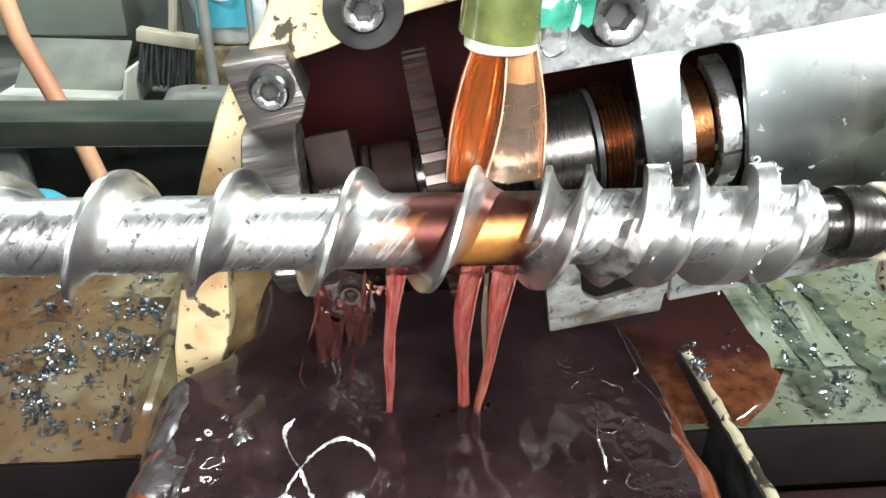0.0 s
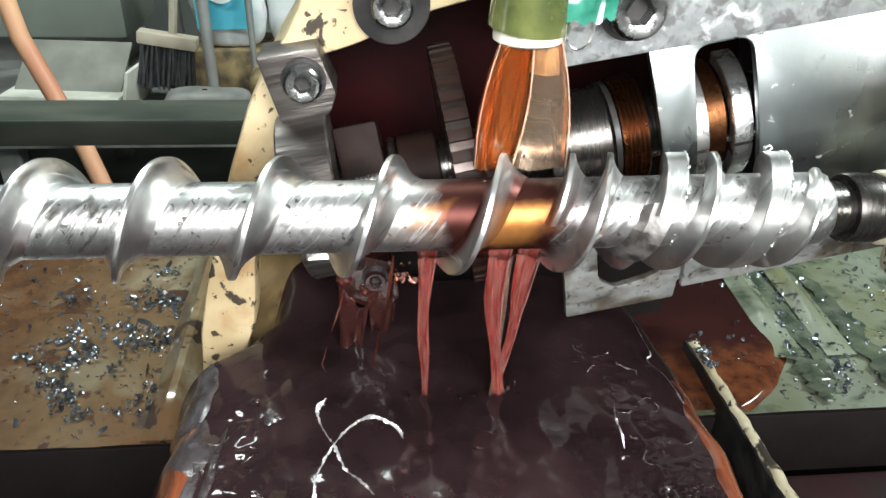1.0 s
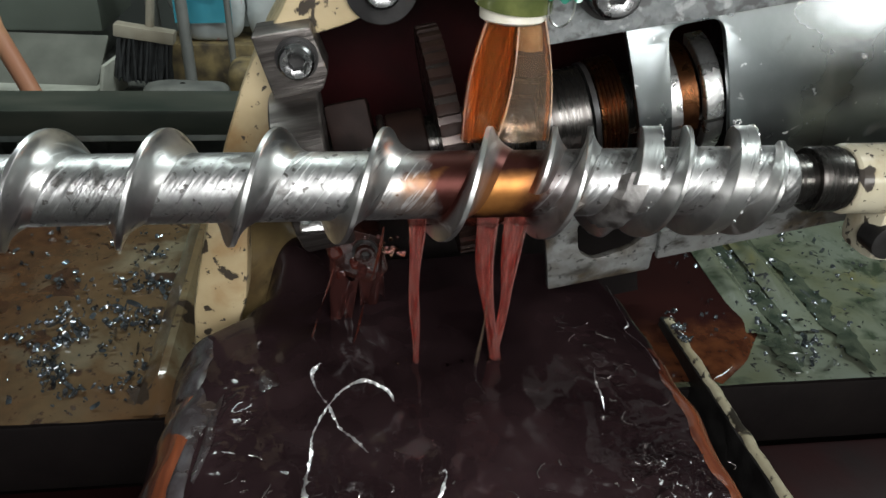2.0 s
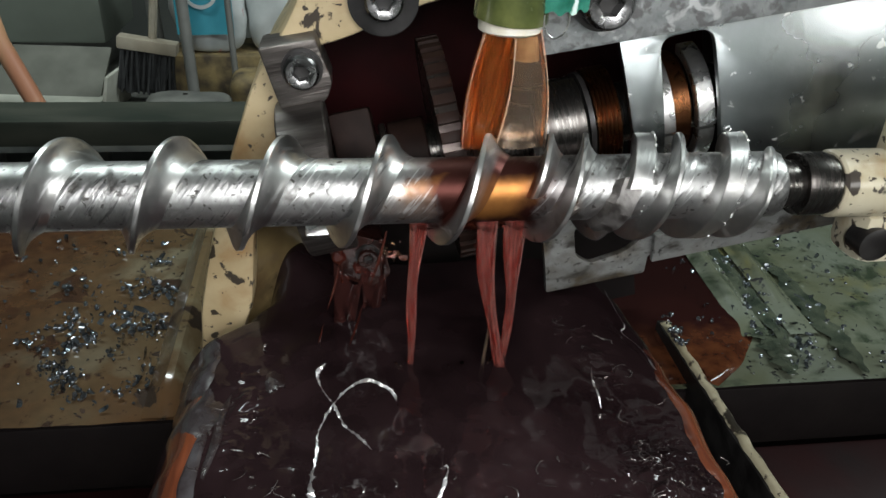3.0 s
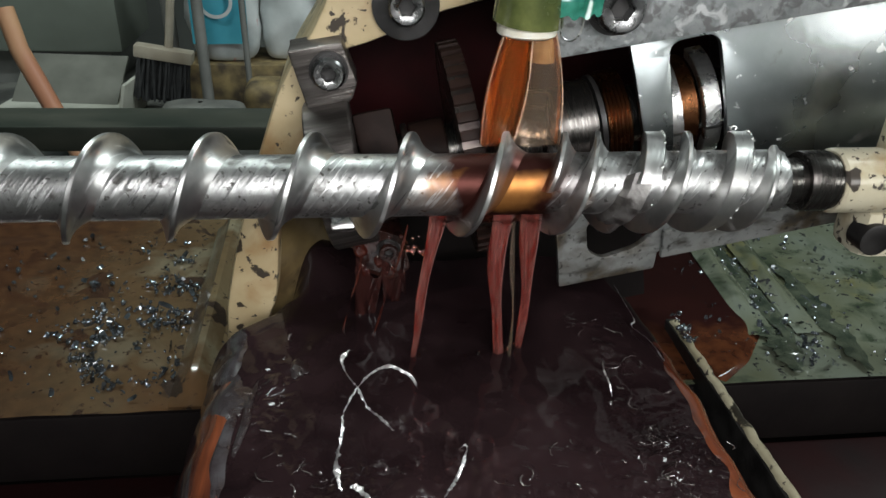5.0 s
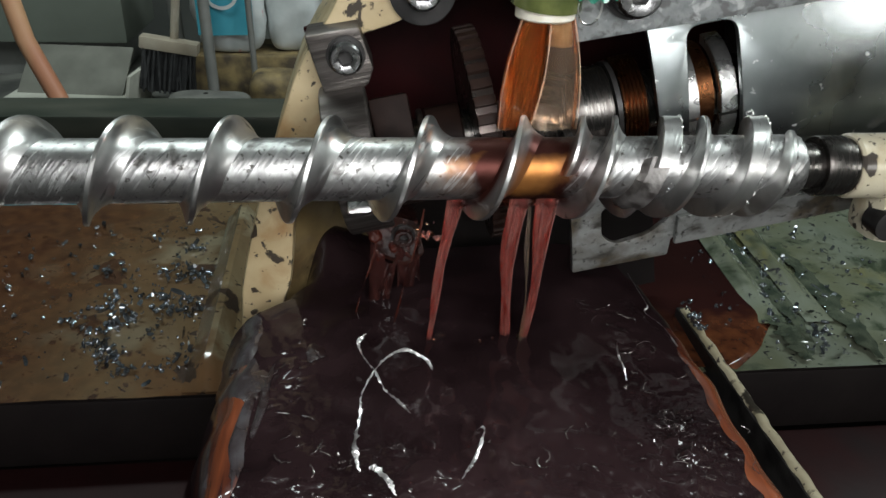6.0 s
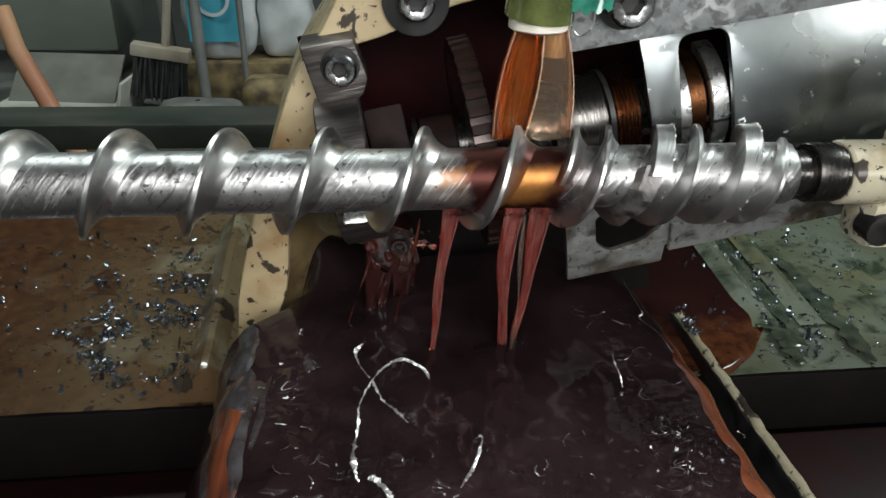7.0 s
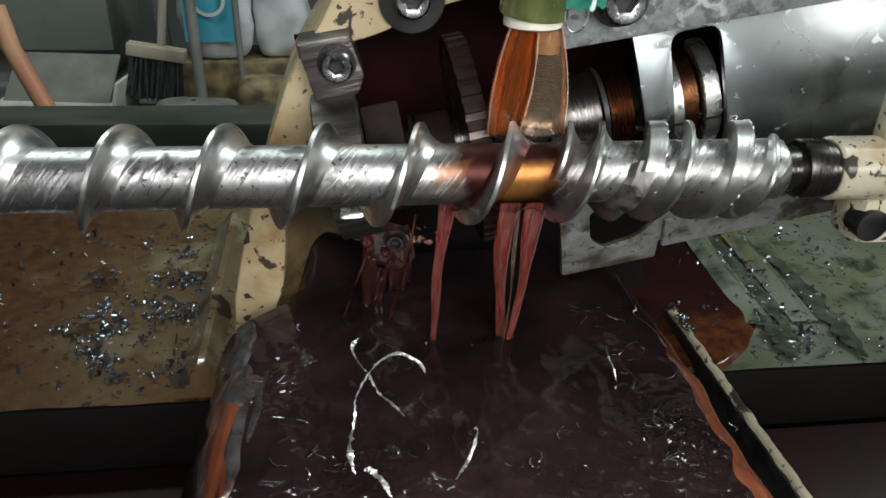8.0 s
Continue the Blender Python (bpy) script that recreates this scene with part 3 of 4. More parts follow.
    rim = plate(rounded([(0.1130, -0.066), (0.40, -0.070), (0.40, -0.094), (0.2078, -0.0905), (0.1130, -0.0895)], 0.001), [], 0.004, 0.0006, [k * 0.006 for k in range(-17, -10)])
    for v in rim.verts:
        v.co.y += 0.3105 - C.y + (v.co.z + 0.01) ** 2 / 0.41
    part("lower_rim", rim, GUARD, ob, "speckled pale metal rim", smooth=25)
    for u0, u1 in ((0.1195, 0.1275), (0.1400, 0.1500)):
        for a0, a1 in ((8, 96), (99, 150)):
            bm = bmesh.new()
            rows = []
            for i in range(19):
                a = radians(a0 + (a1 - a0) * i / 18)
                rows.append([bm.verts.new((u, -r * math.sin(a), r * math.cos(a))) for u, r in ((u0, 0.0352), (u0 + 0.0005, 0.0358), (u1 - 0.0005, 0.0358), (u1, 0.0352), (u1, 0.030), (u0, 0.030))])
            for a, b in zip(rows, rows[1:]):
                for k in range(6):
                    bm.faces.new((a[k], a[(k + 1) % 6], b[(k + 1) % 6], b[k]))
            bm.faces.new(rows[0])
            bm.faces.new(rows[-1])
            part("bearing_cap", bm, BRIGHT, ob, "bright half of a split bearing cap")
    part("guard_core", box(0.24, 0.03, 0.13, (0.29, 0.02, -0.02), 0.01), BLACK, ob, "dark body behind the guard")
    return ob


head = milling_head()


def arbor_support():
    ob = empty("arbor_support", HEAD, "brushed steel half-ring clamp holding the cutter arbor", "bracket")
    bm = bmesh.new()
    u0, u1 = -0.0875, -0.0605
    rows = []
    for i in range(31):
        a = radians(-12 + 204 * i / 30)
        ro, ri = 0.046, 0.027
        rows.append([bm.verts.new((u, -r2 * math.sin(a), r2 * math.cos(a))) for u, r2 in ((u0, ro - 0.001), (u0 + 0.001, ro), (u1 - 0.001, ro), (u1, ro - 0.001), (u1, ri), (u0, ri))])
    for a, b in zip(rows, rows[1:]):
        for k in range(6):
            bm.faces.new((a[k], a[(k + 1) % 6], b[(k + 1) % 6], b[k]))
    bm.faces.new(rows[0])
    bm.faces.new(rows[-1])
    part("clamp_ring", bm, BRUSHED, ob)
    lug = rounded([(-0.084, 0.050), (-0.0865, 0.0795), (-0.0560, 0.0785), (-0.0525, 0.054), (-0.057, 0.046), (-0.066, 0.040), (-0.083, 0.040)], 0.0012)
    bm = plate(lug, [], 0.030, 0.001)
    bmesh.ops.translate(bm, verts=bm.verts, vec=(0, -0.006, 0))
    part("upper_lug", bm, BRUSHED, ob)
    bm = plate(rounded([(x, -z) for x, z in reversed([(-0.080, 0.044), (-0.074, 0.066), (-0.060, 0.076), (-0.046, 0.070), (-0.046, 0.046), (-0.064, 0.036)])], 0.003), [], 0.030, 0.001)
    bmesh.ops.translate(bm, verts=bm.verts, vec=(0, -0.012, 0))
    part("lower_lug", bm, SHADED_OILY_LUG, ob, "oil-covered lower lug, also darkened for shade")
    rng = random.Random(12)
    for i in range(16):
        bm = bmesh.new()
        bmesh.ops.create_icosphere(bm, subdivisions=3, radius=0.0012 + 0.0034 * rng.random() ** 2)
        for v in bm.verts:
            v.co *= 1 + 0.35 * noise.noise(v.co * 300 + Vector((i, 0, 0)))
            v.co = Vector((v.co.x, v.co.y * 0.35, v.co.z * 1.3))
        drop = part("oil_blob", bm, RED_OIL, ob, "blob of oil clinging to the lug", smooth=80)
        drop.location = (rng.uniform(-0.076, -0.047), -0.0122, rng.uniform(-0.071, -0.044))
    # added bright pad, standing for light on the front of the clamp ring
    pad = rounded([(-0.0075, -0.0035, 0.0015), (-0.0080, 0.0040, 0.001), (0.0085, 0.0040, 0.001), (0.0065, -0.0030, 0.003)], 0.001)
    bm = plate(pad, [], 0.012, 0.001)
    bmesh.ops.transform(bm, verts=bm.verts, matrix=HEAD.inverted() @ pose(-0.0415, 0.306, 1.0135, -35, 0, 0))
    part("lit_ring_pad", bm, BRIGHT, ob, "bright pad added for the lit front of the clamp ring")
    # a red film of oil hanging from the lug towards the pool
    for x0, x1, foot0, foot1, deep, k in ((-0.078, -0.058, -0.092, -0.076, 0.050, 1.0), (-0.062, -0.046, -0.070, -0.052, 0.036, 4.0)):
        def drape(a, b):
            top = Vector((x0 + (x1 - x0) * a, -0.0135, -0.052 - 0.018 * math.sin(math.pi * a)))
            low = Vector((foot0 + (foot1 - foot0) * (0.5 + 0.85 * (a - 0.5)), -0.008, -0.066 - deep * (0.75 + 0.35 * noise.noise((a * 4, k, 2)))))
            p = top.lerp(low, b)
            p.y += 0.0018 * math.sin(9 * a + 2 * b + k) + 0.0012 * noise.noise((a * 7, b * 2, k))
            return p
        part("oil_film", sheet(26, 18, drape), SMEAR, ob, "red film of oil hanging from the lug", smooth=80)
    # bubbles and beads of splashing oil beside it
    for i in range(26):
        bm = bmesh.new()
        bmesh.ops.create_icosphere(bm, subdivisions=2, radius=0.0006 + 0.0014 * rng.random() ** 2)
        for v in bm.verts:
            v.co *= 1 + 0.4 * noise.noise(v.co * 500 + Vector((i, 3, 0)))
        drop = part("oil_bead", bm, AMBER if i % 3 else LILAC_OIL, ob, "amber bead of splashing oil", smooth=80)
        drop.location = (rng.uniform(-0.050, -0.028), -0.014 + rng.uniform(-0.004, 0.004), rng.gauss(-0.054, 0.004))
    return ob


support = arbor_support()
cap_screw(HEAD @ pose(-0.0665, -0.006, 0.0645), 0.0092, label="socket head cap screw in the brushed clamp lug")
cap_screw(HEAD @ pose(-0.0570, -0.012, -0.0525), 0.0062, label="oil-covered cap screw under the clamp", mat=SHADED_OILY_LUG)
cap_screw(pose(-0.004, 0.370, 1.1215), 0.0105, label="large cap screw in a black recess of the casting")
cap_screw(pose(0.099, 0.309, 1.134), 0.0125, label="large cap screw on the scratched bar")

ARBOR_TURN = 144.0  # degrees in 0.2 s


def cutter_arbor():
    ob = empty("cutter_arbor", HEAD, "oily steel milling arbor with a toothed cutter, spacers and copper-coloured rings", "arbor")
    part("shaft", lathe([(-0.10, 0.013), (-0.064, 0.013), (-0.064, 0.016), (0.072, 0.0175), (0.2, 0.0175)], 40), COLLAR, ob)
    part("flat_nut", box(0.024, 0.030, 0.066, (-0.0485, 0, 0), 0.003), BROWNED, ob, "flat-sided oily nut")
    part("spacer", lathe([(-0.034, 0.021), (-0.033, 0.022), (-0.031, 0.022), (-0.030, 0.021)], 40), DARK_STEEL, ob)
    part("spacer", lathe([(-0.029, 0.0205), (-0.028, 0.0215), (-0.009, 0.0215), (-0.008, 0.0205)], 40), BROWNED, ob, "oil-browned spacer")
    hub = part("cutter", lathe([(-0.0028, 0.014), (-0.0028, 0.0626), (0.0088, 0.0626), (0.0088, 0.014)], 60, closed=True), DARK_STEEL, ob, "dark toothed milling cutter")
    tooth = box(0.0118, 0.0058, 0.010, (0.003, 0, 0.0600), 0.0008)
    first = part("tooth", tooth, BROWNED, hub)
    for i in range(1, 40):
        t = new("tooth", first.data)
        t.parent = hub
        t.matrix_local = pose(0, 0, 0, 9 * i, 0, 0)
    part("sleeve", lathe([(0.048, 0.018), (0.0485, 0.0262), (0.050, 0.0268), (0.0805, 0.0272), (0.0815, 0.0265), (0.0818, 0.018)], 56), COLLAR, ob, "oily grey steel sleeve")
    part("dark_ring", lathe([(0.0819, 0.02), (0.0821, 0.0283), (0.0850, 0.0283), (0.0853, 0.02)], 48), BLACK, ob)
    prof = [(0.0855, 0.02)]
    for i in range(6):
        prof += [(0.0858 + i * 0.0024, 0.0290), (0.0871 + i * 0.0024, 0.0297), (0.0879 + i * 0.0024, 0.0286)]
    part("copper_ring", lathe(prof + [(0.1005, 0.02)], 48), COPPER, ob, "grooved copper-coloured ring")
    part("inner_ring", lathe([(0.1278, 0.02), (0.1280, 0.0300), (0.1385, 0.0300), (0.1387, 0.02)], 56), COPPER, ob, "oily copper-coloured ring")
    return ob


arbor = cutter_arbor()


# ---- bed and trays ----
def machine_bed():
    ob = empty("machine_bed", pose(0, 0, 0), "cream-painted machine bed with oily trays and dark guideways", "machine bed")
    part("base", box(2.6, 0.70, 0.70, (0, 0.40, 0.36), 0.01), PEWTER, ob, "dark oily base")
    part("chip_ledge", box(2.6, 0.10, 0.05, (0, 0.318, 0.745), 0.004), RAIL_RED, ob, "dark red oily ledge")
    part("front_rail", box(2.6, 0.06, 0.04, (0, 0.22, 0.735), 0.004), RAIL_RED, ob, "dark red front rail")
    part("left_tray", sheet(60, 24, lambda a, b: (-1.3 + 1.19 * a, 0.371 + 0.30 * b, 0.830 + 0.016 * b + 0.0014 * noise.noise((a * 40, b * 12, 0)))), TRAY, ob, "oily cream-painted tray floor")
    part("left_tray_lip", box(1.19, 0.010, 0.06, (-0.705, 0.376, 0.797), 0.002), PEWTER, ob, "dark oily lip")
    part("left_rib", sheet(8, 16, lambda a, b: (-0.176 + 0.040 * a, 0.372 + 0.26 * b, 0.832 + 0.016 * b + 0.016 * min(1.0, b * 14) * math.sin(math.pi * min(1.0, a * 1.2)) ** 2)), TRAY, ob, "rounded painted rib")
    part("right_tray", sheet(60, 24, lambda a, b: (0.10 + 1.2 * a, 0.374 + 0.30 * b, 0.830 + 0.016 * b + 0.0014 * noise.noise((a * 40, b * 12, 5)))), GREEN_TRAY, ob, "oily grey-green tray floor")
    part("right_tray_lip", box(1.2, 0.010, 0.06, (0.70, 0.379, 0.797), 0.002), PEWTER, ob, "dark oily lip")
    for x in (0.318, 0.362):
        part("right_rib", sheet(8, 16, lambda a, b: (x - 0.012 + 0.026 * a, 0.43 + 0.20 * b, 0.836 + 0.016 * b + 0.007 * min(1.0, b * 3) * math.sin(math.pi * a) ** 2)), GREEN_TRAY, ob, "rounded painted rib")
    for x, w, y0, y1, k in ((0.340, 0.012, 0.40, 0.60, 1.0), (0.388, 0.016, 0.376, 0.54, 2.0), (0.325, 0.014, 0.378, 0.44, 3.0)):
        def place(a, b):
            y = y0 + (y1 - y0) * b
            ends = math.sin(math.pi * b) ** 0.4
            l = -w * (0.7 + 0.6 * noise.noise((b * 9, k, 4)) + 0.3 * noise.noise((b * 19, k, 5))) * ends
            r = w * (0.7 + 0.6 * noise.noise((b * 8, k, 8)) + 0.3 * noise.noise((b * 21, k, 9))) * ends
            return (x + l + (r - l) * a, y, 0.8338 + 0.016 * (y - 0.374) / 0.30 + 0.0014 * math.sin(math.pi * a))
        part("wet_streak", sheet(10, 70, place), WET_GREEN, ob, "dark wet sludge beside a rib", smooth=60)
    part("oil_puddle", sheet(40, 40, lambda a, b: (0.155 + (0.180 - 0.070 * max(0.0, (0.092 - 0.26 * b) / 0.092) ** 2 + 0.006 * noise.noise((0, b * 6, 3))) * a, 0.376 + 0.26 * b, 0.8335 + 0.016 * b - 0.006 * max(0, abs(2 * a - 1) - 0.75) * 4)), BROWN_OIL, ob, "puddle of brown oil")
    return ob


bed = machine_bed()


def oil_tray():
    ob = empty("oil_tray", pose(0, 0, 0), "cream tray brimming with dark oil under the cutter", "tray")
    part("floor_plate", box(0.215, 0.34, 0.01, (0.020, 0.22, 0.880), 0.002), CREAM, ob)
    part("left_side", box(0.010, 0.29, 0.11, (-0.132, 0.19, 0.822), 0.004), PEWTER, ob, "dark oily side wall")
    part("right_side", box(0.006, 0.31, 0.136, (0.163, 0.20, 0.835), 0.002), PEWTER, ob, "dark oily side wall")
    # kept black so the strip sinks into the dark gap beside it
    part("right_strip", box(0.008, 0.27, 0.095, (0.237, 0.31, 0.7985), 0.0015), BLACK, ob, "black strip under the cream edge, matching the dark gap")
    part("strip_edge", sheet(10, 120, lambda a, b: (0.2385 + (a - 0.5) * (0.0080 + 0.0018 * noise.noise((b * 16, 2, 0)) + 0.0007 * noise.noise((b * 50, 7, 0))) + 0.0012 * noise.noise((b * 22, 9, 0)), 0.178 + 0.262 * b, 0.8485 - 0.0022 * abs(2 * a - 1) ** 3)), WORN_CREAM, ob, "chipped cream edge of the strip")
    return ob


tray = oil_tray()


def oil_surface(a, b):
    y = 0.06 + 0.36 * b
    left = -0.139 + 0.06 * max(0.0, y - 0.24) + 0.75 * max(0.0, y - 0.335) - 0.45 * max(0.0, y - 0.385) + 0.010 * max(0.0, min(1.0, (y - 0.31) / 0.04)) * noise.noise((1.7, y * 55, 0)) + 0.004 * noise.noise((3.1, y * 30, 0))
    right = 0.167 - 0.024 * max(0.0, (y - 0.32) / 0.10) ** 2 + 0.003 * noise.noise((7.1, y * 34, 0))
    x = left + (right - left) * a
    edge = min(a * 1.0, (1 - a) * 2.4) * 0.288
    z = 0.9245 - (0.045 if a < 0.5 else 0.014) * max(0, 1 - edge / 0.030) ** 2.2
    z += 0.020 * math.exp(-((x + 0.062) / 0.034) ** 2 - ((y - 0.415) / 0.028) ** 2)
    z += 0.0024 * noise.noise((x * 26, y * 20, 0.3)) + 0.0012 * noise.noise((x * 80, y * 60, 2.3))
    lump = math.exp(-((x - 0.128) / 0.020) ** 2 - ((y - 0.205) / 0.035) ** 2) + 0.7 * math.exp(-((x + 0.085) / 0.012) ** 2 - ((y - 0.265) / 0.035) ** 2)
    lump += 0.30 * max(0.0, min(1.0, (0.225 - y) / 0.04)) + 0.5 * math.exp(-((x - 0.122) / 0.012) ** 2 - ((y - 0.30) / 0.05) ** 2)
    z += lump * 0.0042 * max(0, noise.noise((x * 110, y * 110, 7.3))) + lump * 0.0014 * noise.noise((x * 260, y * 260, 1.3))
    return (x, y, z)


pool = empty("oil_pool", pose(0, 0, 0), "pool of dark red-brown cutting oil in the tray", "oil")
part("deep_oil", sheet(230, 230, oil_surface), OIL, pool, smooth=60)
part("shallow_oil", sheet(30, 70, lambda a, b: Vector(oil_surface(0.045 + (0.085 + 0.03 * noise.noise((b * 9, 0, 0)) - 0.03 * b) * a, 0.02 + 0.60 * b)) + Vector((0, 0, 0.0008 * math.sin(math.pi * a) + 0.0002))), ORANGE_OIL, pool, "orange shallow oil over the tray's slope", smooth=60)
part("shallow_oil", sheet(14, 60, lambda a, b: Vector(oil_surface(0.986 - (0.056 + 0.022 * noise.noise((b * 11, 3, 0)) - 0.03 * b) * a, 0.06 + 0.62 * b)) + Vector((0, 0, 0.0008 * math.sin(math.pi * a) + 0.0002))), ORANGE_OIL, pool, "orange shallow oil along the tray's edge", smooth=60)


def sheen_patch(ca, cb, ra, rb, seed):
    """A thin uneven sheet laid on the oil, its grey standing for reflected light."""
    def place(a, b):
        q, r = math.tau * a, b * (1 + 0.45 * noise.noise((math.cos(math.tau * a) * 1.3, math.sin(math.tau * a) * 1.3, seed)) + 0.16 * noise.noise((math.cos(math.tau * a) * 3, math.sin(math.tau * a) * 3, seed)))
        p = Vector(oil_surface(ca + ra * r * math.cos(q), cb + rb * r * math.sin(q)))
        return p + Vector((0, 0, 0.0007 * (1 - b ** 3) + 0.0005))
    part("sheen_sheet", sheet(64, 8, place), GREY_SHEEN, pool, "thin grey sheet painted for sheen on the oil", smooth=60)


sheen_patch(0.075, 0.700, 0.030, 0.085, 1.0)
sheen_patch(0.095, 0.575, 0.040, 0.050, 2.5)
sheen_patch(0.110, 0.44, 0.012, 0.10, 4.2)
sheen_patch(0.060, 0.40, 0.010, 0.09, 6.9)
sheen_patch(0.135, 0.53, 0.010, 0.085, 3.3)
sheen_patch(0.215, 0.64, 0.020, 0.024, 8.1)
# bubbles where the streams meet the pool
bubbles = random.Random(31)
for k in range(14):
    cx, cy = ((0.004, 0.303), (0.055, 0.302), (0.061, 0.304), (0.032, 0.300))[k % 4]
    bm = bmesh.new()
    bmesh.ops.create_icosphere(bm, subdivisions=2, radius=0.0004 + 0.0008 * bubbles.random() ** 2)
    part("bubble", bm, AMBER, pool, "clear bubble on the oil", smooth=80).location = (cx + bubbles.gauss(0, 0.0045), cy + bubbles.gauss(-0.002, 0.003), 0.9252)


# ---- hose and oil streams ----
def coolant_hose():
    ob = empty("coolant_hose", pose(0.052, 0.300, 1.127), "yellow-green hose with a white plastic mouth, wrapped in green film", "hose")
    part("mouth", lathe([(-0.0065, 0.0135), (-0.0055, 0.0150), (0.004, 0.0152), (0.004, 0.011), (-0.0065, 0.011)], 40, "Z", closed=True), WHITE_PLASTIC, ob, "white plastic mouth")
    part("sleeve", tube([(0, 0, 0.0002), (0.001, -0.002, 0.02), (0.002, -0.004, 0.05), (0.004, -0.006, 0.12), (0.01, -0.01, 0.22)], [0.0178, 0.0165, 0.015, 0.014, 0.014], 28), HOSE, ob)
    part("film", sheet(24, 30, lambda a, b: (0.008 + 0.026 * a + 0.004 * b, -0.010 - 0.004 * math.sin(3 * a) + 0.004 * noise.noise((a * 5, b * 6, 1)), 0.006 - 0.006 * a * (1 - a) + 0.07 * b + 0.002 * noise.noise((a * 8, b * 4, 6)))), GREEN_FILM, ob, "crumpled green plastic film")
    part("wire", tube([(0.019 + 0.006 * math.cos(a), -0.012, 0.002 + 0.009 * math.sin(a)) for a in [math.pi * (0.95 + 1.2 * i / 14) for i in range(15)]] + [(0.028, -0.012, 0.03)], 0.0005, 6), WIRE, ob, "thin bent wire")
    return ob


coolant_hose()


def curtain(name, mat, label, top, bottom, thick, ridges=3, edges=(), inner=None, film=None):
    """A falling sheet of oil between the left and right ends of its top and its foot, with thin tubes drawn as its
    highlight and edge lines.
    """
    def ends(t):
        l = Vector(top[0]).lerp(Vector(bottom[0]), t)
        r = Vector(top[1]).lerp(Vector(bottom[1]), t)
        bulge = 0.0026 * math.sin(math.pi * t)
        l.x -= bulge
        r.x += bulge
        return l, r

    def loop(t):
        l, r = ends(t)
        c, h = (l + r) / 2, (r - l) / 2
        return [c + h * math.cos(p) + Vector((0, 1, 0)) * thick * math.sin(p) * (1 + 0.22 * math.sin(ridges * p + 1.5 * t)) for p in [math.tau * i / 56 for i in range(56)]]
    bm = bmesh.new()
    rings = [[bm.verts.new(v) for v in loop(i / 16)] for i in range(17)]
    for a, b in zip(rings, rings[1:]):
        for k in range(56):
            bm.faces.new((a[k], a[(k + 1) % 56], b[(k + 1) % 56], b[k]))
    bm.faces.new(rings[0])
    bm.faces.new(rings[-1])
    ob = tagged(link(name, bm, mat, smooth=80), label, "oil stream")
    if inner:
        # orange body added inside the sheet, standing for light scattered by the oil
        bm = bmesh.new()
        rings = []
        for i in range(17):
            t = i / 16
            l, r = ends(t)
            c, h = l.lerp(r, 0.46), (r - l) * 0.40
            rings.append([bm.verts.new(c + h * math.cos(p) + Vector((0, 1, 0)) * thick * 0.6 * math.sin(p) * (1 + 0.34 * math.sin(5 * p + 1.2 * t))) for p in [math.tau * k / 64 for k in range(64)]])
        for a, b in zip(rings, rings[1:]):
            for k in range(64):
                bm.faces.new((a[k], a[(k + 1) % 64], b[(k + 1) % 64], b[k]))
        bm.faces.new(rings[0])
        bm.faces.new(rings[-1])
        part("orange_core", bm, inner, ob, "orange core added for light scattered in the oil", smooth=80)
    if film:
        # tan sheet laid over the oil as the white mouth's reflection
        def place(a, b):
            l, r = ends(b * (0.24 + 0.05 * noise.noise((a * 4, 2.0, 1.0)) + 0.05 * a * (1 - a)))
            p = l.lerp(r, 0.12 + 0.72 * a)
            return (p.x, p.y - thick * 1.04 * math.sin(math.pi * (0.12 + 0.72 * a)), p.z)
        part("mouth_reflection", sheet(16, 10, place), film, ob, "tan sheet standing for the hose mouth's reflection", smooth=80)
    # tubes put in as bright highlight lines; the deep amber one is the golden edge
    for side, r, m in edges:
        part("edge_line", tube([ends(i / 12)[0].lerp(ends(i / 12)[1], side) + Vector((0, -thick * (0.6 if side < 0.05 or side > 0.95 else 0.15), 0)) for i in range(13)], [r * (1 + 0.2 * math.sin(i)) for i in range(13)], 10), m, ob, "thin tube drawn for the sheet's highlights and golden edge", smooth=80)
    return ob


curtain("oil_stream", AMBER, "orange stream of oil pouring from the hose mouth", ((0.0395, 0.297, 1.1225), (0.0535, 0.294, 1.1225)), ((0.0300, 0.292, 1.066), (0.0470, 0.290, 1.066)), 0.006, 2,
        ((0.02, 0.00025, GLINT_OIL), (0.24, 0.00042, GLINT_OIL), (0.97, 0.00042, GLINT_OIL)), DEEP_AMBER)
curtain("oil_stream", CLEAR_OIL, "clear amber sheet of oil pouring from the hose mouth", ((0.0525, 0.299, 1.1225), (0.0660, 0.298, 1.1225)), ((0.0470, 0.294, 1.066), (0.0725, 0.293, 1.066)), 0.007, 3,
        ((0.985, 0.00035, GLINT_OIL), (0.935, 0.0009, DEEP_AMBER)), film=MOUTH_TAN)


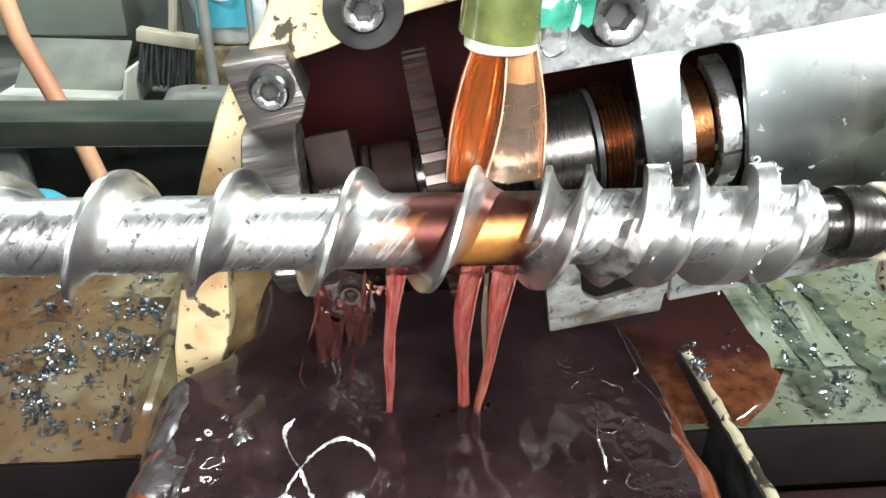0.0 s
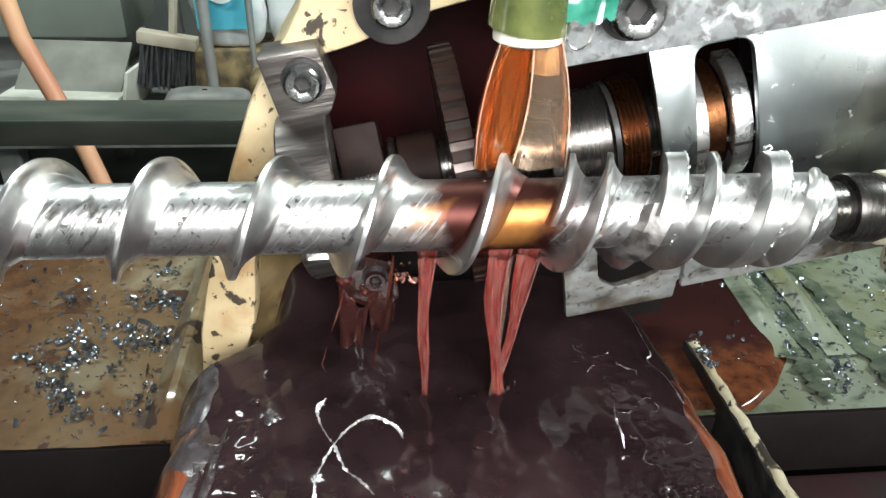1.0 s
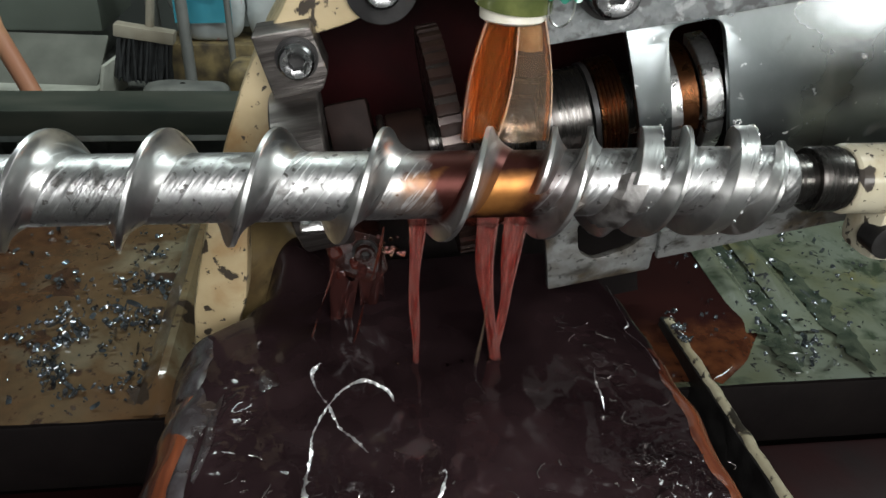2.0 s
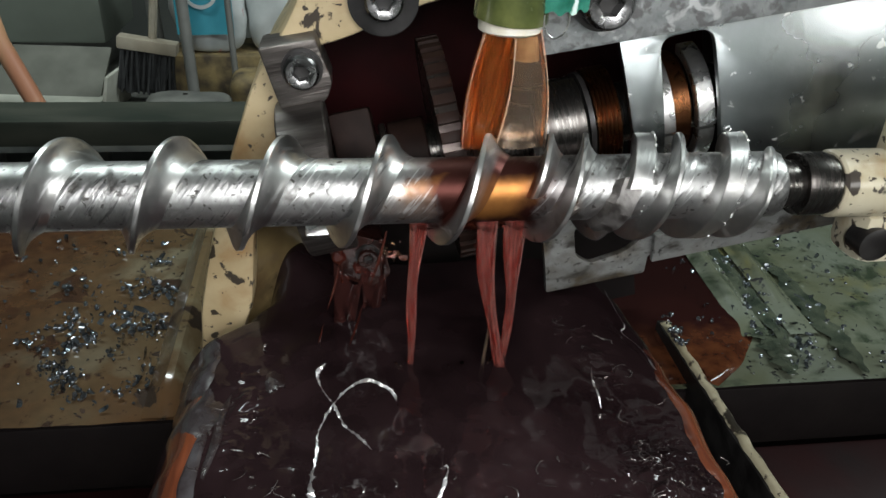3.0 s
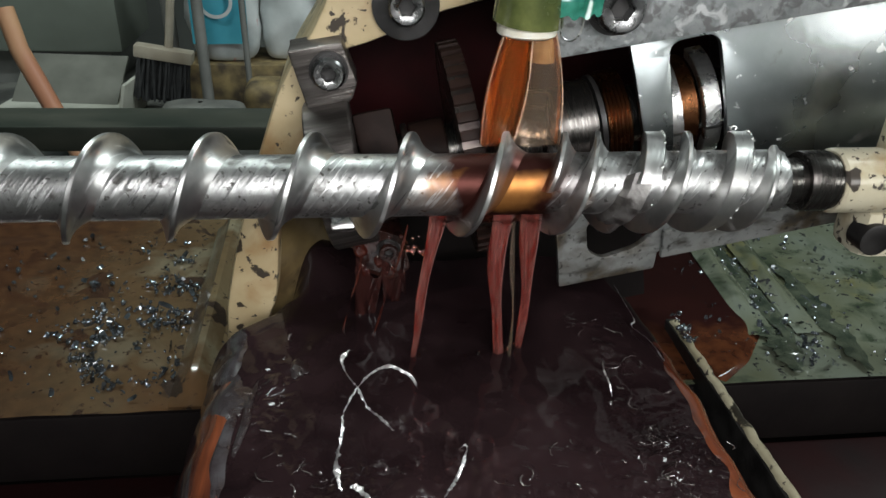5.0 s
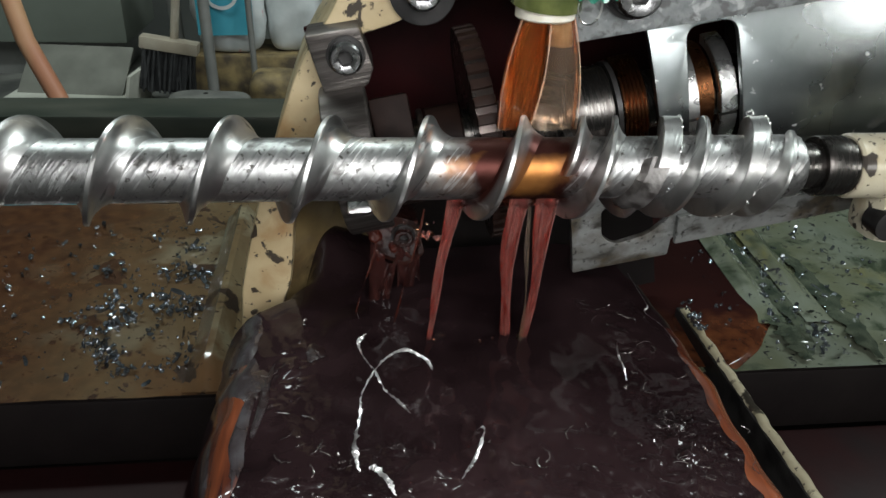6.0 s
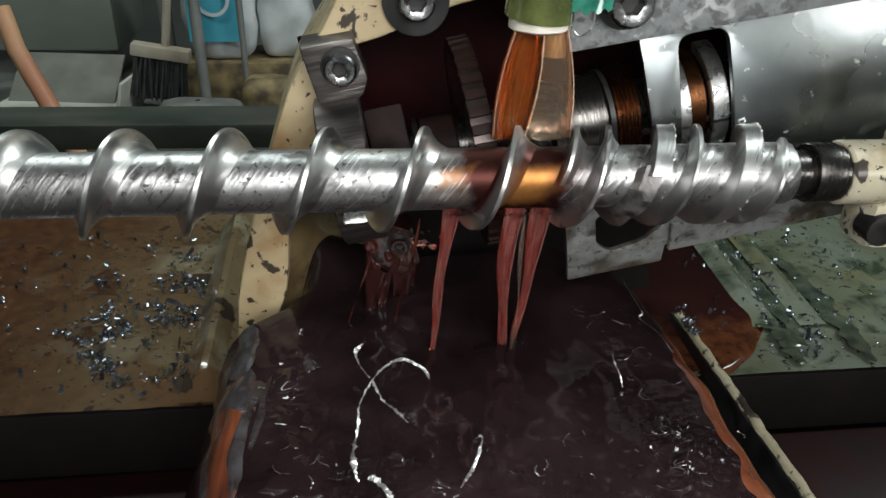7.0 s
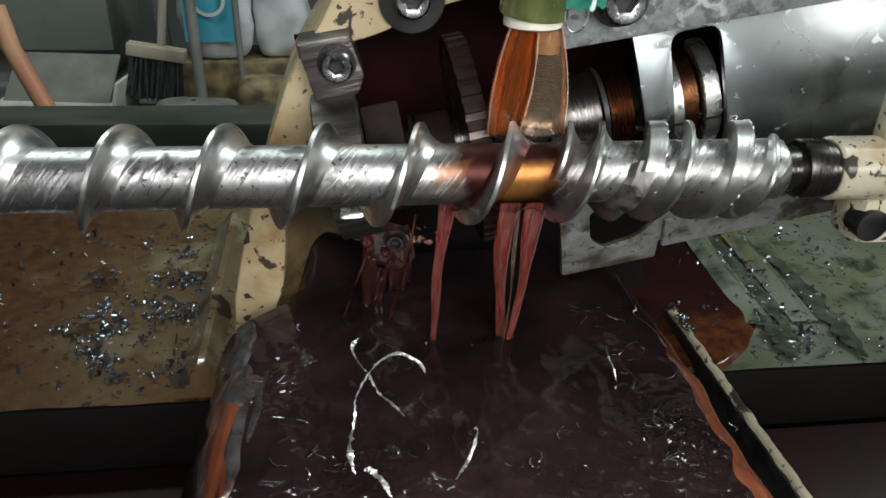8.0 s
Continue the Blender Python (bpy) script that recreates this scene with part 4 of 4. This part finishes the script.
def strand(name, top, foot, r0, r1, label, bow=0.002, n=22, mat=None):
    """A folded strand of falling oil, hung at its top, fanned out there and drawn together at its foot."""
    ob_m = Matrix.Translation(top)
    d = Vector(foot) - Vector(top)

    def middle(t):
        p = d * t
        p.x += bow * math.sin(math.pi * t) + 0.0005 * math.sin(9 * t + 40 * top[0])
        return p

    def wide(t):
        return r1 + (r0 - r1) * (1 - t) ** 1.7 + 0.0004 * math.sin(11 * t + 90 * top[0])
    bm = bmesh.new()
    rings = []
    for i in range(n + 1):
        t = i / n
        p, r = middle(t), wide(t)
        rings.append([bm.verts.new(p + Vector((r * math.cos(q), (0.35 + 0.3 * t) * r * math.sin(q) * (1 + 0.4 * math.sin(5 * q + 4 * t)), 0))) for q in [math.tau * k / 24 for k in range(24)]])
    for a, b in zip(rings, rings[1:]):
        for k in range(24):
            bm.faces.new((a[k], a[(k + 1) % 24], b[(k + 1) % 24], b[k]))
    bm.faces.new(rings[0])
    bm.faces.new(rings[-1])
    ob = tagged(link(name, bm, mat or PINK_OIL, smooth=80), label, "oil stream", "streams falling from the screw")
    if mat is None:
        # thin pale tubes put in for the highlights along the strand
        for side, thick in ((0.90, 0.00042), (-0.35, 0.00030), (0.15, 0.00022)):
            pts = [middle(i / 16) + Vector((side * wide(i / 16) * math.cos(1.6 * i / 16 * (1 - side * 0.4)), -0.42 * wide(i / 16), 0)) for i in range(17)]
            part("edge_line", tube(pts, [thick * (1 + 0.35 * math.sin(1.7 * i + 5 * side)) for i in range(17)], 8), LILAC_OIL, ob, "thin pale tube drawn for the strand's highlight", smooth=80)
    ob.matrix_world = ob_m
    return ob, ob_m


PINK = "red strand of oil with pale edges falling from the screw"
STRANDS = [
    strand("falling_oil", (0.0085, 0.276, 1.040), (0.0045, 0.303, 0.922), 0.0046, 0.0022, PINK, -0.001),
    strand("falling_oil", (0.0415, 0.272, 1.041), (0.0545, 0.302, 0.922), 0.0060, 0.0030, PINK, -0.0035),
    strand("falling_oil", (0.0566, 0.274, 1.041), (0.0605, 0.304, 0.922), 0.0066, 0.0022, PINK, 0.001),
    strand("falling_oil", (0.0480, 0.278, 1.030), (0.0535, 0.297, 0.922), 0.0014, 0.0007, "thin clear thread of oil between two strands", 0.001, mat=CLEAR_OIL),
    strand("falling_oil", (-0.0300, 0.335, 0.985), (-0.0480, 0.330, 0.922), 0.0005, 0.0003, "thin red thread of oil running off the clamp", 0.001, mat=RED_OIL),
    strand("falling_oil", (-0.0060, 0.300, 1.015), (-0.0250, 0.320, 0.922), 0.0006, 0.0003, "thin red thread of oil running off the screw", 0.001, mat=RED_OIL),
]
part("clinging_oil", sheet(24, 10, lambda a, b: (0.004 + 0.064 * a, AXIS_Y - 0.009 + 0.020 * b, AXIS_Z - 0.0172 - 0.004 * noise.noise((a * 9, b * 3, 1)) - 0.003 * math.sin(math.pi * b))), RED_OIL, screw, "dark red oil clinging under the screw").location = (0, -AXIS_Y, -AXIS_Z)


# ---- lathe dog ----
def lathe_dog():
    ob = empty("lathe_dog", pose(0.2, AXIS_Y, AXIS_Z), "chipped cream lathe dog gripping the screw's collar end", "lathe dog")
    part("neck", lathe([(-0.009, 0.0125), (0.003, 0.0125), (0.003, 0.0158), (0.0045, 0.0165), (0.018, 0.0165), (0.0188, 0.0155), (0.0215, 0.0155)], 48), COLLAR, ob, "dark oily steel collar")
    part("sleeve", lathe([(0.0212, 0.012), (0.0212, 0.0165), (0.0225, 0.0178), (0.055, 0.0180), (0.30, 0.0190), (0.30, 0.012)], 48), DOG_CREAM, ob, "chipped cream sleeve")
    part("upper_ear", box(0.022, 0.020, 0.05, (0.060, 0.0, 0.030), 0.006), DOG_CREAM, ob)
    part("lower_ear", box(0.034, 0.030, 0.030, (0.062, 0.004, -0.030), 0.008), DOG_CREAM, ob)
    # black plug put in place of the ear's dark hole
    part("ear_hole", lathe([(-0.004, 0.007), (-0.003, 0.0095), (0.010, 0.0095)], 24, "Y", m=pose(0.052, -0.010, -0.031)), BLACK, ob, "black plug standing for the dark hole in the ear")
    return ob


lathe_dog()

# ---- swarf ----
def metal_chips(name, count, seed, spread, label):
    """Small curled flakes scattered over a tray."""
    rng = random.Random(seed)
    bm = bmesh.new()
    for i in range(count):
        x, y, z = spread(rng)
        size = 0.0012 + 0.0034 * rng.random() ** 2.5
        m = pose(x, y, z + size * rng.uniform(0.1, 0.8), rng.uniform(-75, 75), rng.uniform(-75, 75), rng.uniform(0, 360))
        if rng.random() < 0.55:
            made = bmesh.ops.create_icosphere(bm, subdivisions=1, radius=size * 0.6, matrix=m)
            for v in made["verts"]:
                v.co += Vector((rng.uniform(-1, 1), rng.uniform(-1, 1), rng.uniform(-1, 1))) * size * 0.28
            continue
        bend = rng.uniform(0.4, 2.4)
        long = rng.uniform(0.8, 1.7)
        top, low = [], []
        for k in range(5):
            q = (k / 4 - 0.5) * bend
            u = Vector((size * long * math.sin(q) / bend * 2, 0, size * (1 - math.cos(q)) / bend * 2))
            w = size * (0.6 if k in (0, 4) else 1.0) * 0.5
            top.append(bm.verts.new(m @ (u + Vector((0, w, 0)))))
            low.append(bm.verts.new(m @ (u - Vector((0, w, 0)))))
        for k in range(4):
            bm.faces.new((top[k], top[k + 1], low[k + 1], low[k]))
    return tagged(link(name, bm, CHIP, smooth=60), label, "metal chips", kind="stuff")


def left_spread(rng):
    if rng.random() < 0.8:
        k = random.Random(rng.randrange(34))
        x, y = k.gauss(-0.210, 0.036) + rng.gauss(0, 0.0065), k.gauss(0.475, 0.040) + rng.gauss(0, 0.0055)
    else:
        x, y = rng.uniform(-0.40, -0.15), rng.uniform(0.38, 0.62)
    x, y = min(x, -0.145), max(0.376, min(0.66, y))
    return x, y, 0.831 + 0.016 * (y - 0.371) / 0.3


def right_spread(rng):
    x, y = (rng.gauss(0.345, 0.016), rng.uniform(0.39, 0.6)) if rng.random() < 0.6 else (rng.uniform(0.27, 0.50), rng.uniform(0.378, 0.60))
    return x, max(y, 0.378), 0.833 + 0.016 * (y - 0.371) / 0.3


metal_chips("metal_chips", 900, 1, left_spread, "wet dark steel chips scattered on the oily tray")
metal_chips("metal_chips", 420, 2, right_spread, "wet steel chips among the ribs of the tray")
metal_chips("metal_chips", 45, 3, lambda r: (0.238 + r.uniform(-0.006, 0.006), r.uniform(0.40, 0.445), 0.851), "wet steel chips on the cream strip")


def curls(name, count, seed, spread, size, label):
    """Fine curled shavings half sunk in the oil."""
    rng = random.Random(seed)
    bm = bmesh.new()
    for i in range(count):
        x, y = spread(rng)
        r, a0, sweep = size * rng.uniform(0.4, 1.8), rng.uniform(0, math.tau), rng.uniform(0.5, 2.4)
        tip = rng.uniform(-0.6, 0.6)
        base = 0.9262 if rng.random() < 0.6 else 0.9285
        pts = []
        for k in range(10):
            q = a0 + sweep * k / 9
            pts.append(Vector((x + r * math.cos(q), y + r * math.sin(q) * 0.7, base + r * tip * math.sin(q + 1))) + Vector((rng.uniform(-1, 1), rng.uniform(-1, 1), rng.uniform(-1, 1))) * size * 0.07)
        tube(pts, [size * 0.036 * rng.uniform(0.3, 1.6) for _ in pts], 5, bm=bm, squash=2.2)
    return tagged(link(name, bm, CURL, smooth=50), label, "metal chips", kind="stuff")


curls("sunken_shavings", 60, 5, lambda r: (r.gauss(0.128, 0.014), r.gauss(0.205, 0.022)), 0.0045, "fine curled shavings coated in dark oil")
curls("sunken_shavings", 13, 6, lambda r: (r.gauss(-0.078, 0.010), r.gauss(0.26, 0.03)), 0.0060, "fine curled shavings coated in dark oil")
curls("sunken_shavings", 58, 7, lambda r: (r.uniform(-0.08, 0.12), r.uniform(0.15, 0.215)), 0.0055, "fine curled shavings coated in dark oil")
curls("sunken_shavings", 16, 8, lambda r: (r.gauss(0.118, 0.010), r.uniform(0.25, 0.34)), 0.0055, "fine curled shavings coated in dark oil")


def ribbon(name, points, width, label):
    """A thin curled shaving lying on the oil: a smooth path through a few places."""
    pts = []
    p = [Vector(q) for q in points]
    p = [p[0]] + p + [p[-1]]
    for a, b, c, d in zip(p, p[1:], p[2:], p[3:]):
        for k in range(11):
            t = k / 11
            pts.append(0.5 * (2 * b + (c - a) * t + (2 * a - 5 * b + 4 * c - d) * t * t + (3 * b - a - 3 * c + d) * t ** 3))
    pts.append(p[-1])
    rng = random.Random(len(points) * 7 + 1)
    bm = bmesh.new()
    rings, twist, wide = [], rng.uniform(0, 3), 1.0
    for i, q in enumerate(pts):
        d = (pts[min(i + 1, len(pts) - 1)] - pts[max(i - 1, 0)]).normalized()
        side = d.cross(Vector((0, 0, 1))).normalized()
        up = side.cross(d)
        twist += rng.uniform(-0.40, 0.45)
        wide = 0.7 * wide + 0.3 * rng.uniform(0.3, 2.2)
        tip = 0.78 * min(1.0, 0.12 + min(i, len(pts) - 1 - i) / 9)
        w, h = width * wide * tip, width * 0.16 * tip
        u, v = side * math.cos(twist) + up * math.sin(twist), up * math.cos(twist) - side * math.sin(twist)
        c = q + Vector((rng.uniform(-1, 1), rng.uniform(-1, 1), rng.uniform(-0.4, 1))) * width * 0.36
        rings.append([bm.verts.new(c + u * w * x + v * h * y) for x, y in ((-1, 0), (-0.3, -1), (1, -0.2), (0.8, 0.5), (0, 1.2))])
    for a, b in zip(rings, rings[1:]):
        for k in range(5):
            bm.faces.new((a[k], a[(k + 1) % 5], b[(k + 1) % 5], b[k]))
    bm.faces.new(rings[0])
    bm.faces.new(rings[-1])
    return tagged(link(name, bm, WHITE_CHIP), label, "metal shaving", "shavings on the oil")


BRIGHT_LABEL = "bright curled steel shaving lying on the dark oil"
ribbon("shaving", [(-0.040, 0.266, 0.955), (-0.044, 0.261, 0.9535), (-0.044, 0.256, 0.953), (-0.041, 0.247, 0.952), (-0.036, 0.239, 0.950), (-0.031, 0.229, 0.945), (-0.025, 0.227, 0.940), (-0.018, 0.223, 0.934)], 0.0010, BRIGHT_LABEL)
ribbon("shaving", [(-0.003, 0.256, 0.935), (-0.004, 0.258, 0.937), (-0.008, 0.259, 0.942), (-0.018, 0.259, 0.948), (-0.028, 0.250, 0.951), (-0.036, 0.238, 0.951), (-0.043, 0.222, 0.949), (-0.044, 0.211, 0.945), (-0.046, 0.203, 0.940)], 0.0008, BRIGHT_LABEL)
ribbon("shaving", [(0.013, 0.197, 0.944), (0.016, 0.197, 0.946), (0.015, 0.192, 0.944), (0.010, 0.185, 0.936), (0.004, 0.183, 0.926)], 0.0009, BRIGHT_LABEL)
ribbon("shaving", [(-0.0455, 0.205, 0.941), (-0.046, 0.203, 0.940), (-0.047, 0.199, 0.935), (-0.045, 0.190, 0.926)], 0.0016, BRIGHT_LABEL)
ribbon("shaving", [(-0.040, 0.187, 0.932), (-0.037, 0.185, 0.934), (-0.031, 0.179, 0.931), (-0.028, 0.174, 0.926)], 0.0013, BRIGHT_LABEL)
ribbon("shaving", [(0.111, 0.277, 0.936), (0.108, 0.265, 0.935), (0.109, 0.256, 0.932), (0.110, 0.251, 0.926)], 0.0005, "thin steel shaving at the edge of the oil")
ribbon("shaving", [(0.145, 0.360, 0.935), (0.148, 0.342, 0.930), (0.149, 0.325, 0.928), (0.146, 0.321, 0.926), (0.152, 0.305, 0.926), (0.154, 0.291, 0.925), (0.155, 0.281, 0.924)], 0.0005, "long thin steel shaving along the tray's edge")
ribbon("shaving", [(-0.088, 0.235, 0.928), (-0.081, 0.232, 0.929)], 0.0005, "short bright steel shaving on the oil")

# ---- behind the machine ----
def rear_bar():
    ob = empty("rear_bar", pose(0, 1.1, 0), "dark green painted rail on posts behind the machine", "bar")
    part("rail", box(2.9, 0.10, 0.042, (-1.15, 0.05, 0.776), 0.005), BAR_PAINT, ob)
    for x in (-2.3, 0.2):
        part("post", box(0.06, 0.06, 0.755, (x, 0.05, 0.3775), 0.004), BAR_PAINT, ob)


rear_bar()


def workbench():
    ob = empty("workbench", pose(-1.0, 2.45, 0), "cluttered low bench with a dusty dark top", "bench")
    part("top", box(2.6, 1.0, 0.04, (0, 0, 0.43), 0.004), BRICK_GREY, ob)
    for x in (-1.2, 0, 1.2):
        for y in (-0.45, 0.45):
            part("leg", box(0.06, 0.06, 0.41, (x, y, 0.205), 0.004), BRICK_GREY, ob)


workbench()


def cabinet():
    ob = empty("cabinet", pose(-1.595, 2.72, 0.45), "grey-green painted metal cabinet on the bench", "cabinet")
    part("body", box(1.6, 0.40, 0.9, (0, 0, 0.565), 0.012), GREY_GREEN, ob)
    part("plinth", box(1.5, 0.34, 0.115, (0, 0.02, 0.0575)), PIPE, ob, "dark recessed plinth")


cabinet()


def open_box():
    ob = empty("open_box", pose(-0.88, 2.22, 0.45, 0, 0, -6), "dusty white board box with grey panels", "box")
    part("tray", box(0.34, 0.22, 0.050, (0, 0, 0.025), 0.003), CARD, ob)
    part("side_panel", box(0.010, 0.22, 0.17, (0.172, 0.0, 0.09), 0.003, m=pose(0, 0, 0, 0, 14, 0)), CARD, ob)
    part("back_panel", box(0.31, 0.010, 0.20, (0, 0.0, 0.0), 0.003, m=pose(0, 0.02, 0.095, -52, 0, 0)), GREY_CARD, ob, "grey panel")


open_box()


def broom():
    ob = empty("broom", pose(-0.585, 2.2, 0.0, 0, 9, 0), "broom head of pale wood with black bristles", "broom")
    part("head", box(0.165, 0.05, 0.036, (-0.10, 0, 0.635), 0.006), PALE_WOOD, ob)
    bm = bmesh.new()
    rng = random.Random(2)
    for i in range(150):
        x, y = rng.uniform(-0.17, -0.03), rng.uniform(-0.02, 0.02)
        tube([(x, y, 0.62), (x + rng.uniform(-0.015, 0.015), y + rng.uniform(-0.02, 0.01), 0.49 + rng.uniform(0, 0.02))], 0.004, 4, bm=bm)
    box(0.13, 0.03, 0.125, (-0.10, 0.004, 0.558), bm=bm)
    part("bristles", bm, BRISTLE, ob, "black bristles", smooth=None)
    part("handle", tube([(-0.09, 0.01, 0.65), (-0.10, 0.08, 1.5)], 0.012, 10), PALE_WOOD, ob)


broom()


def sack(m, w, d, h, mat, label, patch=None):
    ob = empty("sack", m, label, "sack")

    def skin(a, b):
        p, q = math.tau * a, math.pi * (b - 0.5)
        k = 0.55
        sx, sy = math.copysign(abs(math.cos(p)) ** k, math.cos(p)), math.copysign(abs(math.sin(p)) ** k, math.sin(p))
        c = abs(math.cos(q)) ** 0.35
        v = Vector((w / 2 * sx * c, d / 2 * sy * c, h / 2 * (1 + math.copysign(abs(math.sin(q)) ** 0.7, math.sin(q)))))
        n = noise.noise(v * 14 + m.translation * 3)
        return v + Vector((sx, sy, 0)) * 0.018 * n
    bm = sheet(40, 24, skin)
    bmesh.ops.remove_doubles(bm, verts=bm.verts, dist=1e-5)
    part("bag", bm, mat, ob, smooth=70)
    if patch:
        part("print", sheet(8, 8, lambda a, b: (w * (-0.42 + 0.78 * a), -d / 2 - 0.012 - 0.006 * math.sin(6 * a), h * (0.18 + 0.78 * b))), patch, ob, "teal printed panel")
        part("ring_print", lathe([(0, 0.050), (0.002, 0.050), (0.002, 0.040), (0, 0.040)], 32, "Y", closed=True, m=pose(-w * 0.05, -d / 2 - 0.022, h * 0.55)), SACK, ob, "pale ring printed on the panel")
    return ob


tagged(link("carton", box(0.42, 0.24, 0.15, (-0.33, 2.36, 0.525), 0.008), RUBBISH, smooth=35), "brown stained carton on the bench", "box")
sack(pose(-0.42, 2.33, 0.60), 0.21, 0.14, 0.34, SACK, "white sack with a teal printed panel on the bench", TEAL)
sack(pose(-0.225, 2.37, 0.60), 0.17, 0.18, 0.30, SACK, "crumpled white and red sack on the bench")
sack(pose(-0.27, 2.12, 0.45), 0.16, 0.12, 0.14, RUBBISH, "brown stained rag bundle on the bench")
sack(pose(-0.87, 1.72, 0.0), 0.24, 0.20, 0.37, TEAL, "teal plastic sack on the floor behind the bar")
sack(pose(-1.06, 1.75, 0.0), 0.22, 0.20, 0.34, SACK, "grey-white sack on the floor behind the bar")
sack(pose(-1.18, 2.10, 0.45), 0.22, 0.16, 0.13, BRICK_GREY, "dull grey bundle on the bench")
sack(pose(-0.47, 2.06, 0.45), 0.24, 0.10, 0.09, BRICK_GREY, "dark dusty bundle on the bench")
for x, y, r in ((-0.455, 2.12, 0.016), (-0.335, 2.14, 0.009), (-0.60, 2.40, 0.020)):
    tagged(link("pipe", tube([(x, y, 0.45), (x - 0.02, y + 0.03, 1.4)], r, 12), PIPE, smooth=60), "grey metal pipe standing on the bench", "pipe")
tagged(link("stick", tube([(-0.925, 2.02, 0.80), (-0.90, 1.995, 0.70), (-0.775, 1.93, 0.42), (-0.615, 1.80, 0.0)], 0.024, 12), STICK, smooth=60), "red-brown wooden stick leaning behind the bar", "stick")


def motions():
    rows = []
    for i in range(81):
        rows.append((i * 0.1, HEAD @ pose(0, 0, 0, -18 + 72.0 * i, 0, 0)))
    walk(arbor, rows)
    for k, (ob, m) in enumerate(STRANDS):
        walk(ob, [(i * 0.2, m @ pose(0, 0, 0, 1.2 * math.sin(1.9 * i + 2 * k), 1.5 * math.sin(2.3 * i + k), 12 * math.sin(1.1 * i + k))) for i in range(41)])


motions()
